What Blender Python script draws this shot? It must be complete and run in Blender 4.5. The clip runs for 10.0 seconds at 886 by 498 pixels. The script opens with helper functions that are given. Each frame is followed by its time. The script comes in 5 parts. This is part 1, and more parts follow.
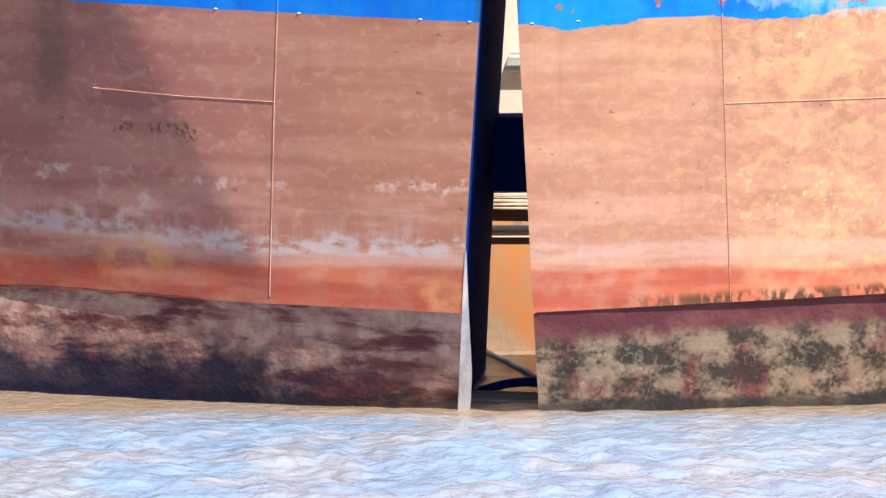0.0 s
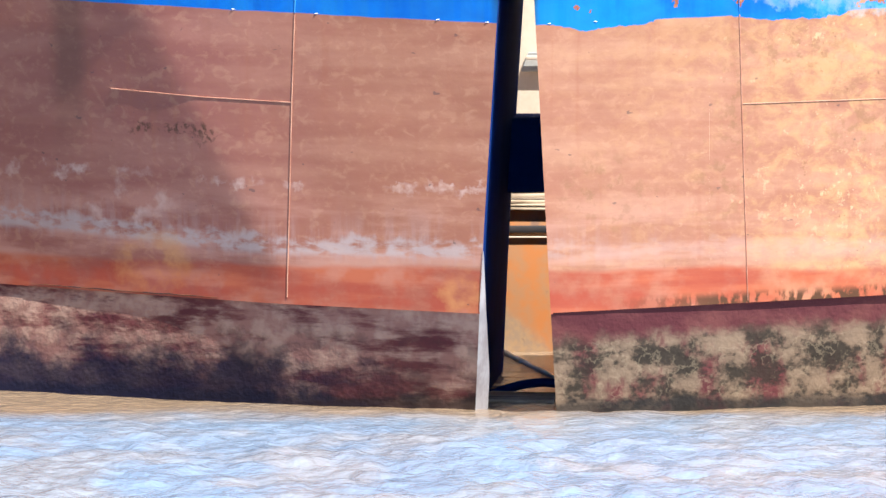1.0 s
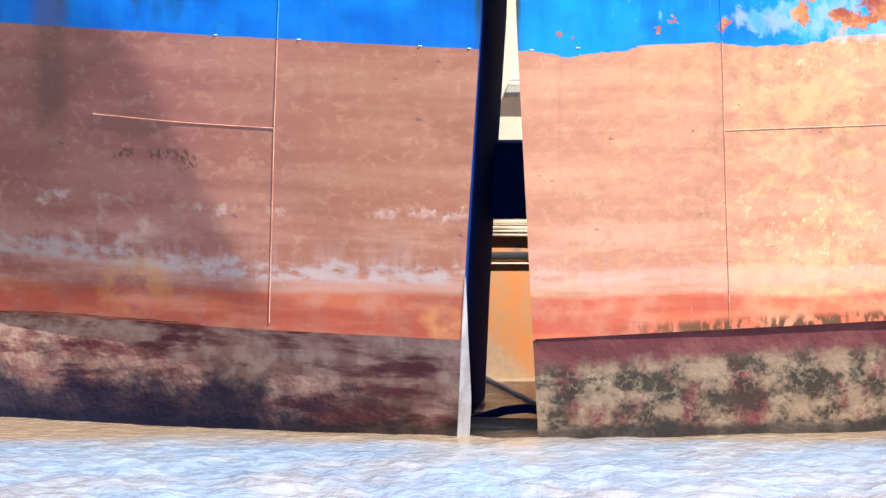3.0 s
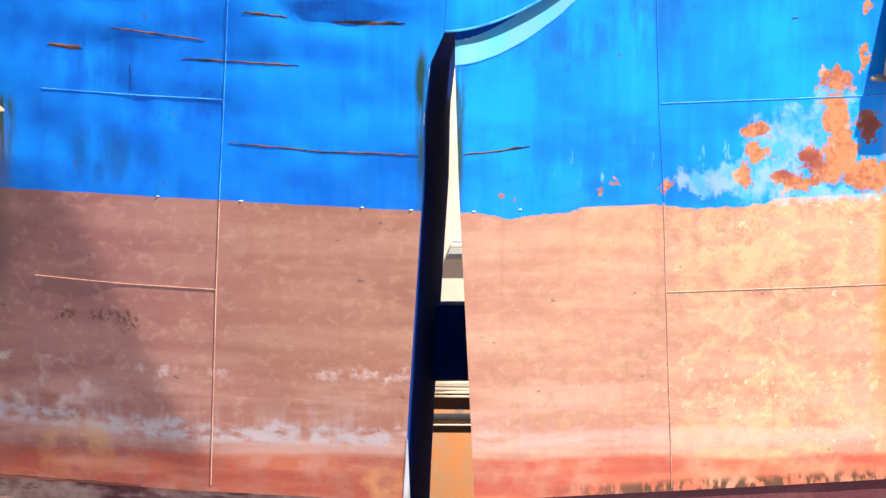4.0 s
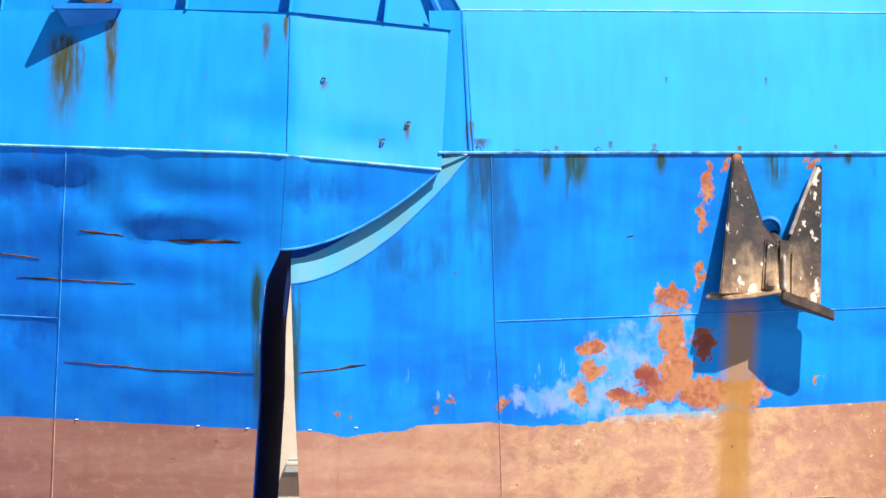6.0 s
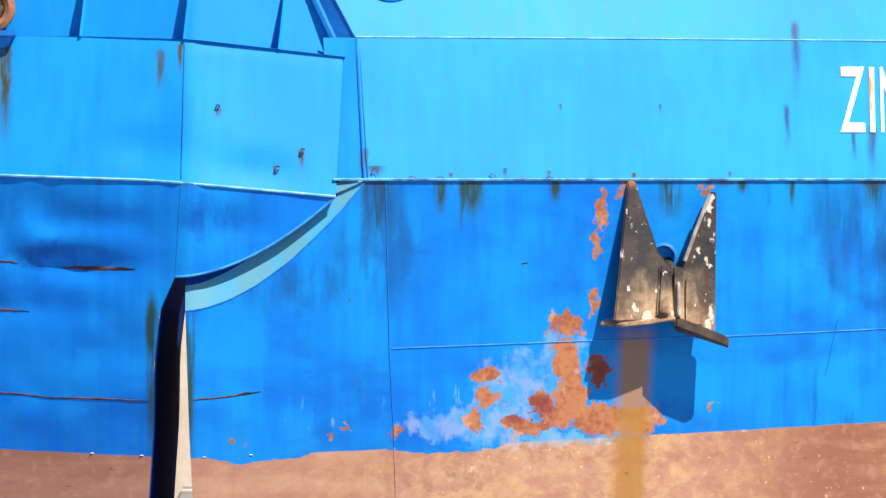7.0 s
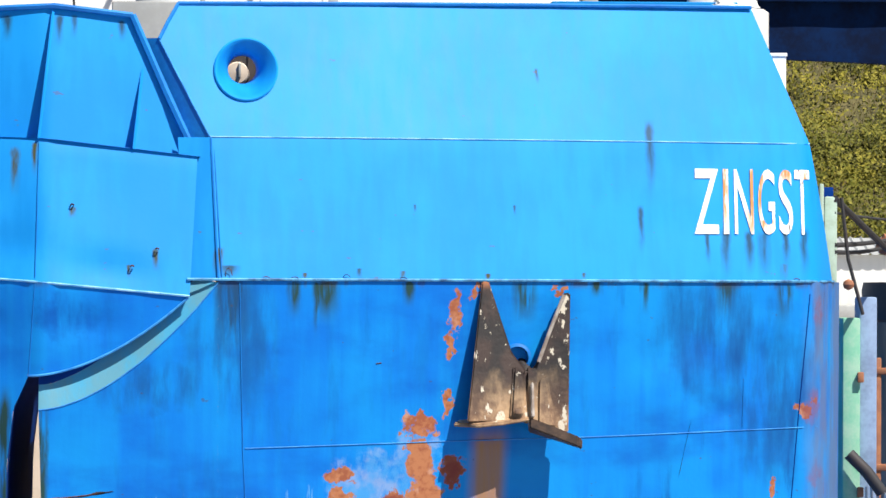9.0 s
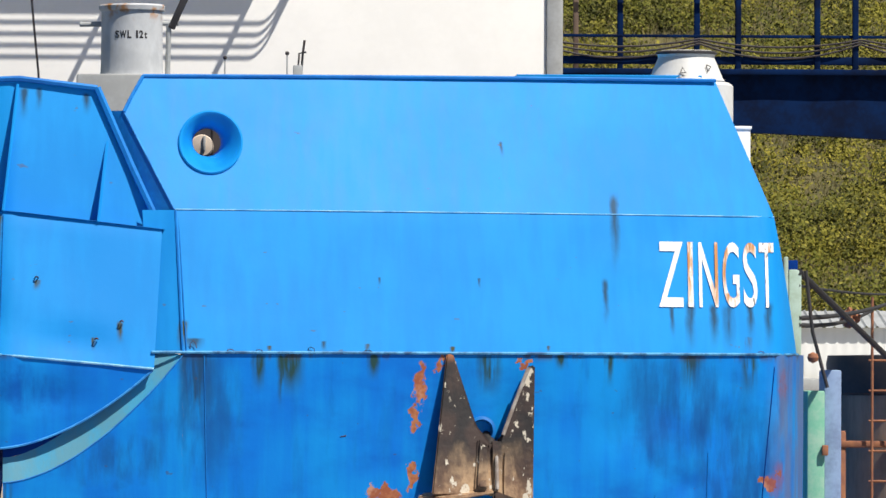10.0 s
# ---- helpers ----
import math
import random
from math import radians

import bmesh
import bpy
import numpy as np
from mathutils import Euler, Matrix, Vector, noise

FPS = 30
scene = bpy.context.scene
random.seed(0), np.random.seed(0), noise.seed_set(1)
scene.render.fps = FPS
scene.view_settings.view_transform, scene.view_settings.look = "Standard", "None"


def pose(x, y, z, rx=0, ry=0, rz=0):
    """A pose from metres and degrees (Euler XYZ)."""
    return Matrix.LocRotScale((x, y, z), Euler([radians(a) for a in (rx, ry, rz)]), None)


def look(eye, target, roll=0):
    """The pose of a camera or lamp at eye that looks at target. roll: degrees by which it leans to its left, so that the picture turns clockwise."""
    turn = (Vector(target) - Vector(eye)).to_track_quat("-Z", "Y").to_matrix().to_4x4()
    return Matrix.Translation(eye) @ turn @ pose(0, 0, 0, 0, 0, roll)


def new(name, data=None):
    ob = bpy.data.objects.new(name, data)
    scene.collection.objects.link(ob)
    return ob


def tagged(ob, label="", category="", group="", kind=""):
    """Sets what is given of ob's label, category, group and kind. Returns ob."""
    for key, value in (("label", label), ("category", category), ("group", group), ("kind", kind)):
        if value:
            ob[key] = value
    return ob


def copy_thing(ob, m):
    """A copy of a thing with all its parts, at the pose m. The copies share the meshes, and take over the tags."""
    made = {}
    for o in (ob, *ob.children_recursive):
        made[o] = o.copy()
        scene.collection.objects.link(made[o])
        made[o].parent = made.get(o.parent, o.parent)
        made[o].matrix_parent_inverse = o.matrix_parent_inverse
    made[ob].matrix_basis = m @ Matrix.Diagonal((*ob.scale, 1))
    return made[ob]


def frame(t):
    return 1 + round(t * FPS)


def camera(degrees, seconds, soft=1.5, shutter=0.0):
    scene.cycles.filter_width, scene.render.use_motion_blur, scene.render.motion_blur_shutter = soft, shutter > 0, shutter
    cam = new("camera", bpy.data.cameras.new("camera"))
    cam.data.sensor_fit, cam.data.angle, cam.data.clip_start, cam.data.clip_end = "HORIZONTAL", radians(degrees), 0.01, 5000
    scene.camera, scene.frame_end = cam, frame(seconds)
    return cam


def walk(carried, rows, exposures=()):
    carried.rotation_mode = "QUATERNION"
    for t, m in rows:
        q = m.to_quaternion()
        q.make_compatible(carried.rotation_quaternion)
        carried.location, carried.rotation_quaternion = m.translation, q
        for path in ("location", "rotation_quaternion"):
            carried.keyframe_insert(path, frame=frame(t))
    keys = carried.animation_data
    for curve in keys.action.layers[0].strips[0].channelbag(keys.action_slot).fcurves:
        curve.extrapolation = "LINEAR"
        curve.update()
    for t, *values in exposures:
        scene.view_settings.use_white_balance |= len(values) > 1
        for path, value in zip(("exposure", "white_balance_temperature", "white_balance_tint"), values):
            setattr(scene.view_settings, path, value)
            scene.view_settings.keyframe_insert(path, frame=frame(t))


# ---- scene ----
# A split-hull barge seen bow-on from across the water through a long lens.
# x to the right, y away from the lens, z up; the water lies at z = WATER.

# ---- camera ----
cam = camera(8.0, 10.0)
EYE = (1.2, -50.5, 5.2)
TURNS = [  # seconds, yaw, pitch, roll
    (0.0, 2.009, -4.540, 0.155), (0.5, 2.080, -4.535, 0.185), (1.0, 2.165, -4.535, 0.184),
    (1.5, 2.168, -4.561, 0.124), (2.0, 2.149, -4.516, 0.115), (2.2, 2.136, -4.516, 0.12),
    (3.3, 1.917, -3.953, 0.04), (3.5, 1.831, -3.612, 0.0), (4.0, 1.491, -2.839, -0.003),
    (4.5, 1.143, -2.174, 0.03), (5.0, 0.749, -1.446, 0.03), (5.5, 0.358, -1.055, 0.047),
    (5.7, 0.232, -0.970, 0.03), (6.8, -0.751, -0.664, 0.0), (7.0, -0.948, -0.622, 0.02),
    (7.5, -1.538, -0.496, 0.083), (8.0, -2.131, -0.343, 0.075), (8.5, -2.597, -0.130, -0.038),
    (9.0, -2.267, 0.288, -0.205), (9.5, -2.510, 0.618, -0.20), (10.0, -2.588, 0.948, -0.228)]
walk(cam, [(t, pose(*EYE, 90 + p, r, w)) for t, w, p, r in TURNS],
     exposures=[(0.0, 1.3), (3.5, 1.48), (4.5, 1.45), (5.5, 1.15), (7.0, 0.88), (7.5, 0.74), (8.0, 0.74), (9.0, 0.70), (9.5, 0.52), (10.0, 0.32)])

# ---- light ----
SUN_AZ, SUN_EL = radians(47), radians(57)      # to the right of the lens axis, above the horizon
world = bpy.data.worlds.new("sky")
scene.world = world
world.use_nodes = True
wn = world.node_tree.nodes
wn.clear()
sky = wn.new("ShaderNodeTexSky")
sky.sky_type, sky.sun_disc = "NISHITA", False
sky.sun_elevation, sky.sun_rotation = SUN_EL, math.pi - SUN_AZ
sky.air_density, sky.dust_density, sky.ozone_density = 1.0, 0.3, 2.0
background = wn.new("ShaderNodeBackground")
background.inputs["Strength"].default_value = 0.05
sky_out = wn.new("ShaderNodeOutputWorld")
world.node_tree.links.new(sky.outputs[0], background.inputs[0])
world.node_tree.links.new(background.outputs[0], sky_out.inputs[0])
sun = new("sun", bpy.data.lights.new("sun", "SUN"))
sun.data.energy, sun.data.angle, sun.data.color = 5.0, radians(0.53), (1.0, 0.93, 0.83)
sun_way = Vector((math.sin(SUN_AZ) * math.cos(SUN_EL), -math.cos(SUN_AZ) * math.cos(SUN_EL), math.sin(SUN_EL)))
sun.matrix_world = look(sun_way * 60, (0, 0, 0))


# ---- node material helper ----
class Mat:
    """A procedural material in object coordinates."""

    def __init__(self, name, rough=0.5, metal=0.0, spec=0.5):
        self.m = bpy.data.materials.new(name)
        self.m.use_nodes = True
        self.t = self.m.node_tree
        self.t.nodes.clear()
        self.out = self.t.nodes.new("ShaderNodeOutputMaterial")
        self.b = self.t.nodes.new("ShaderNodeBsdfPrincipled")
        self.t.links.new(self.b.outputs[0], self.out.inputs[0])
        self.b.inputs["Roughness"].default_value = rough
        self.b.inputs["Metallic"].default_value = metal
        self.b.inputs["Specular IOR Level"].default_value = spec
        self.co = self.t.nodes.new("ShaderNodeTexCoord").outputs["Object"]
        xyz = self.t.nodes.new("ShaderNodeSeparateXYZ")
        self.t.links.new(self.co, xyz.inputs[0])
        self.x, self.y, self.z = xyz.outputs
        self.wx = self.wz = self.jog = None

    def put(self, value, socket):
        if isinstance(value, bpy.types.NodeSocket):
            self.t.links.new(value, socket)
        elif isinstance(value, (tuple, list)) and socket.type == "RGBA":
            socket.default_value = (*value[:3], 1)
        else:
            socket.default_value = value

    def math(self, op, a, b=0.0, c=0.0, clamp=False):
        n = self.t.nodes.new("ShaderNodeMath")
        n.operation, n.use_clamp = op, clamp
        for v, s in zip((a, b, c), n.inputs):
            self.put(v, s)
        return n.outputs[0]

    def add(self, a, b): return self.math("ADD", a, b)
    def sub(self, a, b): return self.math("SUBTRACT", a, b)
    def mul(self, a, b): return self.math("MULTIPLY", a, b)
    def top(self, a, b): return self.math("MAXIMUM", a, b)

    def step(self, v, lo, hi):
        """0 below lo, 1 above hi, smooth between (lo may exceed hi)."""
        n = self.t.nodes.new("ShaderNodeMapRange")
        n.interpolation_type = "SMOOTHSTEP"
        if lo > hi:
            lo, hi, a, b = hi, lo, 1.0, 0.0
        else:
            a, b = 0.0, 1.0
        for v_, s in zip((v, lo, hi, a, b), n.inputs):
            self.put(v_, s)
        return n.outputs[0]

    def noise(self, scale, stretch=(1, 1, 1), detail=4.0, rough=0.55, shift=0.0, warp=0.0):
        mp = self.t.nodes.new("ShaderNodeMapping")
        mp.inputs["Scale"].default_value = stretch
        mp.inputs["Location"].default_value = (shift, shift * 0.7, shift * 1.3)
        self.t.links.new(self.co, mp.inputs[0])
        n = self.t.nodes.new("ShaderNodeTexNoise")
        self.t.links.new(mp.outputs[0], n.inputs["Vector"])
        n.inputs["Scale"].default_value = scale
        n.inputs["Detail"].default_value = detail
        n.inputs["Roughness"].default_value = rough
        n.inputs["Distortion"].default_value = warp
        return n.outputs["Fac"]

    def mix(self, fac, a, b):
        n = self.t.nodes.new("ShaderNodeMix")
        n.data_type = "RGBA"
        self.put(fac, n.inputs[0])
        self.put(a, n.inputs[6])
        self.put(b, n.inputs[7])
        return n.outputs[2]

    def spot(self, cx, cz, rx, rz):
        """1 at (cx, cz), falling to 0 at the rim of an ellipse in x and z."""
        if self.wx is None:
            self.wx = self.add(self.x, self.mul(self.sub(self.noise(6.0, detail=5.0, rough=0.65, shift=41.0), 0.5), 0.36))
            self.wz = self.add(self.z, self.mul(self.sub(self.noise(6.0, detail=5.0, rough=0.65, shift=57.0), 0.5), 0.36))
        dx = self.mul(self.sub(self.wx, cx), 1 / rx)
        dz = self.mul(self.sub(self.wz, cz), 1 / rz)
        return self.math("SUBTRACT", 1.0, self.add(self.mul(dx, dx), self.mul(dz, dz)), clamp=True)

    def spots(self, rows):
        total = 0.0
        for row in rows:
            total = self.top(total, self.spot(*row))
        return total

    def drip(self, cx, cz, width, length):
        """A run that starts at (cx, cz) and fades out below."""
        if self.jog is None:
            self.jog = self.mul(self.sub(self.noise(9.0, (1, 1, 0.5), 4.0, 0.6, shift=71.0), 0.5), 0.06)
        side = self.math("SUBTRACT", 1.0, self.math("ABSOLUTE", self.mul(self.sub(self.add(self.x, self.jog), cx), 1 / width)), clamp=True)
        down = self.mul(self.sub(cz, self.z), 1 / length)
        return self.mul(side, self.mul(self.step(down, -0.05, 0.12), self.step(down, 1.0, 0.05)))

    def drips(self, rows):
        total = 0.0
        for row in rows:
            total = self.top(total, self.drip(*row))
        return total

    def bump(self, height, strength=0.3, distance=0.01):
        n = self.t.nodes.new("ShaderNodeBump")
        n.inputs["Strength"].default_value = strength
        n.inputs["Distance"].default_value = distance
        self.put(height, n.inputs["Height"])
        self.t.links.new(n.outputs[0], self.b.inputs["Normal"])

    def colour(self, c, rough=None):
        self.put(c, self.b.inputs["Base Color"])
        if rough is not None:
            self.put(rough, self.b.inputs["Roughness"])
        return self.m


def plain(name, c, c2=None, scale=6.0, rough=0.5, metal=0.0, bump=0.15, stretch=(1, 1, 1), spec=0.4):
    """Two-tone worn surface."""
    k = Mat(name, rough, metal, spec)
    n = k.noise(scale, stretch)
    fine = k.noise(scale * 9, stretch, 3.0, shift=3.0)
    c2 = c2 or tuple(v * 0.7 for v in c)
    k.bump(fine, bump, 0.006)
    return k.colour(k.mix(k.step(k.add(k.mul(n, 0.75), k.mul(fine, 0.25)), 0.38, 0.64), c, c2))


RUST_A, RUST_B = (0.42, 0.13, 0.045), (0.20, 0.07, 0.03)
BLUE, BLUE_DEEP = (0.004, 0.168, 0.62), (0.004, 0.07, 0.40)


def topside_material():
    """Hull front above the chine: faded red-brown below, blue above, with scum, rust and scuffs."""
    k = Mat("hull_paint", 0.5, 0.0, 0.12)
    ax = k.math("ABSOLUTE", k.x)
    big, mid = k.noise(0.9, detail=3.0), k.noise(4.0, detail=5.0, shift=5.0)
    fine = k.noise(22.0, detail=4.0, shift=9.0)
    lay = k.noise(1.6, (0.35, 1, 3.2), 5.0, shift=2.0)          # level streaks
    runs = k.noise(5.0, (2.2, 1, 0.12), 4.0, shift=7.0)         # runs down the plate
    right = k.step(k.x, 0.2, 3.2)
    # lower paint
    low = k.mix(k.step(lay, 0.35, 0.7), (0.36, 0.165, 0.115), (0.45, 0.24, 0.165))
    scour = k.noise(6.5, (0.8, 1, 1.1), 8.0, 0.72, shift=51.0, warp=0.4)
    low = k.mix(k.mul(k.step(k.add(k.mul(scour, 0.75), k.mul(big, 0.35)), 0.48, 0.68), k.add(0.18, k.mul(right, 0.70))), low, (0.56, 0.335, 0.17))
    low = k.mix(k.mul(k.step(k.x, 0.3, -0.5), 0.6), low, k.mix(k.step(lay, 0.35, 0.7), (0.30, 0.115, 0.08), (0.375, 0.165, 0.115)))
    # mauve towards port: sky-lit shade put into the red paint's colour
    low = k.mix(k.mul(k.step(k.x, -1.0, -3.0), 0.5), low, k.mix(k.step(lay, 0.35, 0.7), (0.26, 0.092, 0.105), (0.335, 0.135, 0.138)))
    low = k.mix(k.mul(k.step(runs, 0.55, 0.75), 0.35), low, (0.34, 0.13, 0.085))
    low = k.mix(k.mul(k.step(k.noise(2.6, detail=6.0, shift=14.0, warp=0.6), 0.58, 0.72), k.mul(right, 0.45)), low, (0.33, 0.17, 0.09))
    low = k.mix(k.mul(k.step(k.x, 3.9, 5.4), k.add(0.35, k.mul(k.step(lay, 0.4, 0.6), 0.5))), low, (0.25, 0.09, 0.055))
    mott = k.noise(11.0, (0.8, 1, 1.2), 5.0, 0.6, shift=33.0, warp=0.5)
    low = k.mix(k.mul(k.step(mott, 0.50, 0.68), 0.22), low, (0.60, 0.35, 0.23))
    low = k.mix(k.mul(k.step(mott, 0.46, 0.32), 0.2), low, (0.30, 0.13, 0.085))
    crater = k.noise(15.0, (1, 1, 1), 3.0, 0.6, shift=61.0)
    low = k.mix(k.mul(k.step(crater, 0.66, 0.72), k.mul(right, 0.7)), low, (0.70, 0.47, 0.30))
    low = k.mix(k.mul(k.step(crater, 0.31, 0.26), k.add(0.2, k.mul(right, 0.5))), low, (0.24, 0.12, 0.07))
    # blistered, stained patches along the plate seam
    sore = k.mul(k.spots([(1.62, 2.3, 0.22, 0.8), (2.1, 2.75, 0.6, 0.3), (1.5, 1.7, 0.3, 0.5), (2.7, 2.2, 0.5, 0.5), (0.6, 1.6, 0.5, 0.4)]), k.step(k.noise(9.0, detail=7.0, rough=0.7, shift=88.0), 0.5, 0.62))
    low = k.mix(k.mul(sore, 0.6), low, (0.27, 0.15, 0.085))
    bare = k.mul(k.spots([(2.2, 2.85, 0.3, 0.12), (2.3, 1.6, 0.8, 0.5), (3.6, 1.6, 0.5, 0.9)]), k.step(k.noise(12.0, (1, 1, 0.8), 7.0, 0.7, shift=95.0), 0.56, 0.64))
    low = k.mix(k.mul(bare, 0.6), low, (0.72, 0.50, 0.30))
    haze = k.mul(k.mul(k.step(k.z, 1.75, 1.25), k.step(lay, 0.42, 0.62)), k.sub(0.5, k.mul(right, 0.35)))
    low = k.mix(haze, low, (0.55, 0.30, 0.25))
    # red band over the chine
    edge = k.add(k.z, k.add(k.mul(k.sub(mid, 0.5), 0.06), k.mul(k.sub(big, 0.5), 0.14)))
    band = k.mul(k.step(edge, 1.03, 0.97), k.add(0.55, k.mul(k.step(mid, 0.35, 0.6), 0.45)))
    red = k.mix(k.step(lay, 0.4, 0.65), (0.36, 0.07, 0.045), (0.46, 0.12, 0.06))
    low = k.mix(k.mul(band, 0.9), low, red)
    # scum line
    level = k.sub(k.z, k.mul(k.step(k.x, -2.0, -4.5), 0.13))
    scum = k.mul(k.step(level, 1.06, 1.13), k.step(k.add(level, k.mul(k.sub(k.noise(7.0, (1, 1, 0.5), 5.0, shift=4.0), 0.5), 0.28)), 1.27, 1.20))
    scum = k.mul(scum, k.step(k.noise(9.0, (0.6, 1, 1.5), 5.0, shift=1.0), 0.36, 0.56))
    scum = k.mul(scum, k.sub(0.85, k.mul(k.step(k.x, -0.4, 0.4), 0.65)))
    veil = k.mul(k.mul(k.step(level, 1.0, 1.1), k.step(level, 1.55, 1.15)), k.mul(k.step(k.noise(6.0, (2.0, 1, 0.25), 5.0, shift=44.0), 0.42, 0.65), k.step(k.x, 1.8, -0.6)))
    low = k.mix(k.mul(veil, 0.45), low, (0.44, 0.30, 0.29))
    low = k.mix(k.mul(scum, 0.85), low, (0.45, 0.38, 0.385))
    line2 = k.mul(k.spots([(-0.8, 1.66, 0.6, 0.05), (-2.3, 1.69, 0.6, 0.05), (-3.9, 1.72, 0.8, 0.07), (-3.4, 1.48, 0.5, 0.2)]), k.step(mid, 0.45, 0.62))
    low = k.mix(k.mul(line2, 0.7), low, (0.62, 0.46, 0.42))
    ochre = k.mul(k.spots([(-0.58, 0.82, 0.22, 0.22), (-3.15, 0.98, 0.4, 0.3)]), k.step(mid, 0.35, 0.6))
    low = k.mix(k.mul(ochre, 0.6), low, (0.62, 0.32, 0.13))
    crust = k.mul(k.mul(k.step(k.sub(k.z, k.mul(ax, 0.035)), 0.78, 0.70), k.step(k.noise(16.0, (1, 1, 0.5), 4.0, shift=6.0), 0.42, 0.56)), k.step(k.x, 0.4, 1.6))
    low = k.mix(crust, low, (0.10, 0.05, 0.03))
    # upper paint
    up = k.mix(k.step(k.add(k.mul(big, 0.7), k.mul(runs, 0.3)), 0.36, 0.62), BLUE, (0.006, 0.25, 0.67))
    up = k.mix(k.mul(k.step(k.noise(1.7, (0.6, 1, 1.4), 5.0, shift=21.0), 0.44, 0.74), 0.55), up, BLUE_DEEP)
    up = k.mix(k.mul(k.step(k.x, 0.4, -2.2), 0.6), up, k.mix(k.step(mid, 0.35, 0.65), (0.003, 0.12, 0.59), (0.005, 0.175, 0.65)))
    up = k.mix(k.mul(k.step(k.z, 3.45, 3.0), k.mul(k.step(runs, 0.4, 0.65), 0.3)), up, (0.02, 0.16, 0.42))
    green = k.drips([(1.52, 5.22, 0.16, 0.8), (1.47, 5.2, 0.1, 0.5), (2.02, 5.2, 0.07, 0.35), (2.28, 5.2, 0.13, 0.4), (2.2, 5.2, 0.04, 0.5), (3.9, 5.2, 0.12, 0.4), (2.95, 5.2, 0.06, 0.25),
                     (4.9, 5.2, 0.05, 0.3), (5.6, 5.2, 0.10, 0.35), (6.1, 5.2, 0.08, 0.4), (4.5, 5.2, 0.06, 0.15), (0.015, 4.22, 0.055, 1.9), (-0.29, 4.3, 0.06, 1.9), (-2.95, 5.1, 0.5, 0.25), (-3.75, 3.9, 0.12, 0.9)])
    up = k.mix(k.mul(k.math("MULTIPLY", green, 1.7, clamp=True), k.step(k.noise(8.0, (2.5, 1, 0.25), 4.0, shift=8.0), 0.28, 0.55)), up, (0.022, 0.062, 0.06))
    brown = k.mul(k.step(k.z, 5.12, 5.2), k.step(k.noise(4.0, (1.5, 1, 0.3), 4.0, shift=28.0), 0.5, 0.62))
    up = k.mix(k.mul(brown, 0.8), up, (0.06, 0.05, 0.04))
    smear = k.noise(3.0, (1.8, 1, 0.35), 5.0, 0.6, shift=37.0)
    up = k.mix(k.mul(k.step(smear, 0.55, 0.72), k.add(0.25, k.mul(k.step(k.x, 4.2, 5.8), 0.5))), up, (0.004, 0.075, 0.30))
    grime = k.mul(k.spots([(1.55, 4.75, 0.45, 0.7), (0.9, 4.35, 0.7, 0.25), (5.55, 4.75, 0.75, 0.6), (6.0, 4.2, 0.5, 0.8), (-2.9, 3.4, 0.5, 0.3), (-1.9, 4.95, 0.6, 0.25)]), k.step(smear, 0.36, 0.6))
    up = k.mix(k.mul(grime, 0.75), up, (0.008, 0.072, 0.25))
    # dark blue blotches: shading of the dented plate painted into the blue
    deep = k.mul(k.spots([(-1.15, 4.64, 0.35, 0.12), (-2.3, 4.95, 0.6, 0.15), (-3.0, 4.2, 0.6, 0.35), (-2.2, 3.78, 0.5, 0.14), (0.2, 4.9, 0.3, 0.2)]), k.step(smear, 0.34, 0.6))
    up = k.mix(k.mul(deep, 0.75), up, (0.003, 0.06, 0.34))
    # boundary of the two paints
    bound = k.add(k.sub(k.z, k.mul(ax, 0.04)), k.mul(k.sub(mid, 0.5), 0.02))
    bound = k.add(bound, k.mul(k.spots([(0.55, 3.0, 0.4, 0.3), (2.1, 3.05, 0.5, 0.3)]), k.mul(k.noise(9.0, detail=4.0, shift=11.0), 0.12)))
    paint = k.mix(k.step(bound, 2.972, 2.984), low, up)
    # scuffed, peeled region below the anchor
    scratch = k.noise(7.0, (1.3, 1, 0.8), 7.0, 0.68, shift=17.0)
    scuff = k.spots([(2.35, 3.22, 0.55, 0.22), (2.62, 3.5, 0.45, 0.4), (2.0, 3.22, 0.4, 0.14), (2.95, 3.1, 0.6, 0.10), (3.0, 3.75, 0.25, 0.35)])
    rub = k.mul(k.step(k.add(scratch, k.mul(scuff, 0.35)), 0.55, 0.82), k.step(scuff, 0.0, 0.5))
    paint = k.mix(k.mul(rub, 0.42), paint, k.mix(k.step(mid, 0.42, 0.6), (0.13, 0.40, 0.66), (0.44, 0.48, 0.55)))
    flick = k.mul(k.spots([(1.2, 3.36, 0.55, 0.16), (2.05, 3.4, 0.35, 0.2)]), k.step(k.noise(10.0, (2.6, 1, 0.45), 3.0, shift=23.0), 0.60, 0.70))
    paint = k.mix(k.mul(flick, 0.55), paint, (0.20, 0.44, 0.68))
    pale = k.mul(k.spots([(3.05, 3.12, 0.5, 0.05), (3.5, 3.14, 0.25, 0.04)]), k.step(k.noise(14.0, shift=29.0), 0.42, 0.55))
    paint = k.mix(k.mul(pale, 0.8), paint, (0.10, 0.36, 0.44))
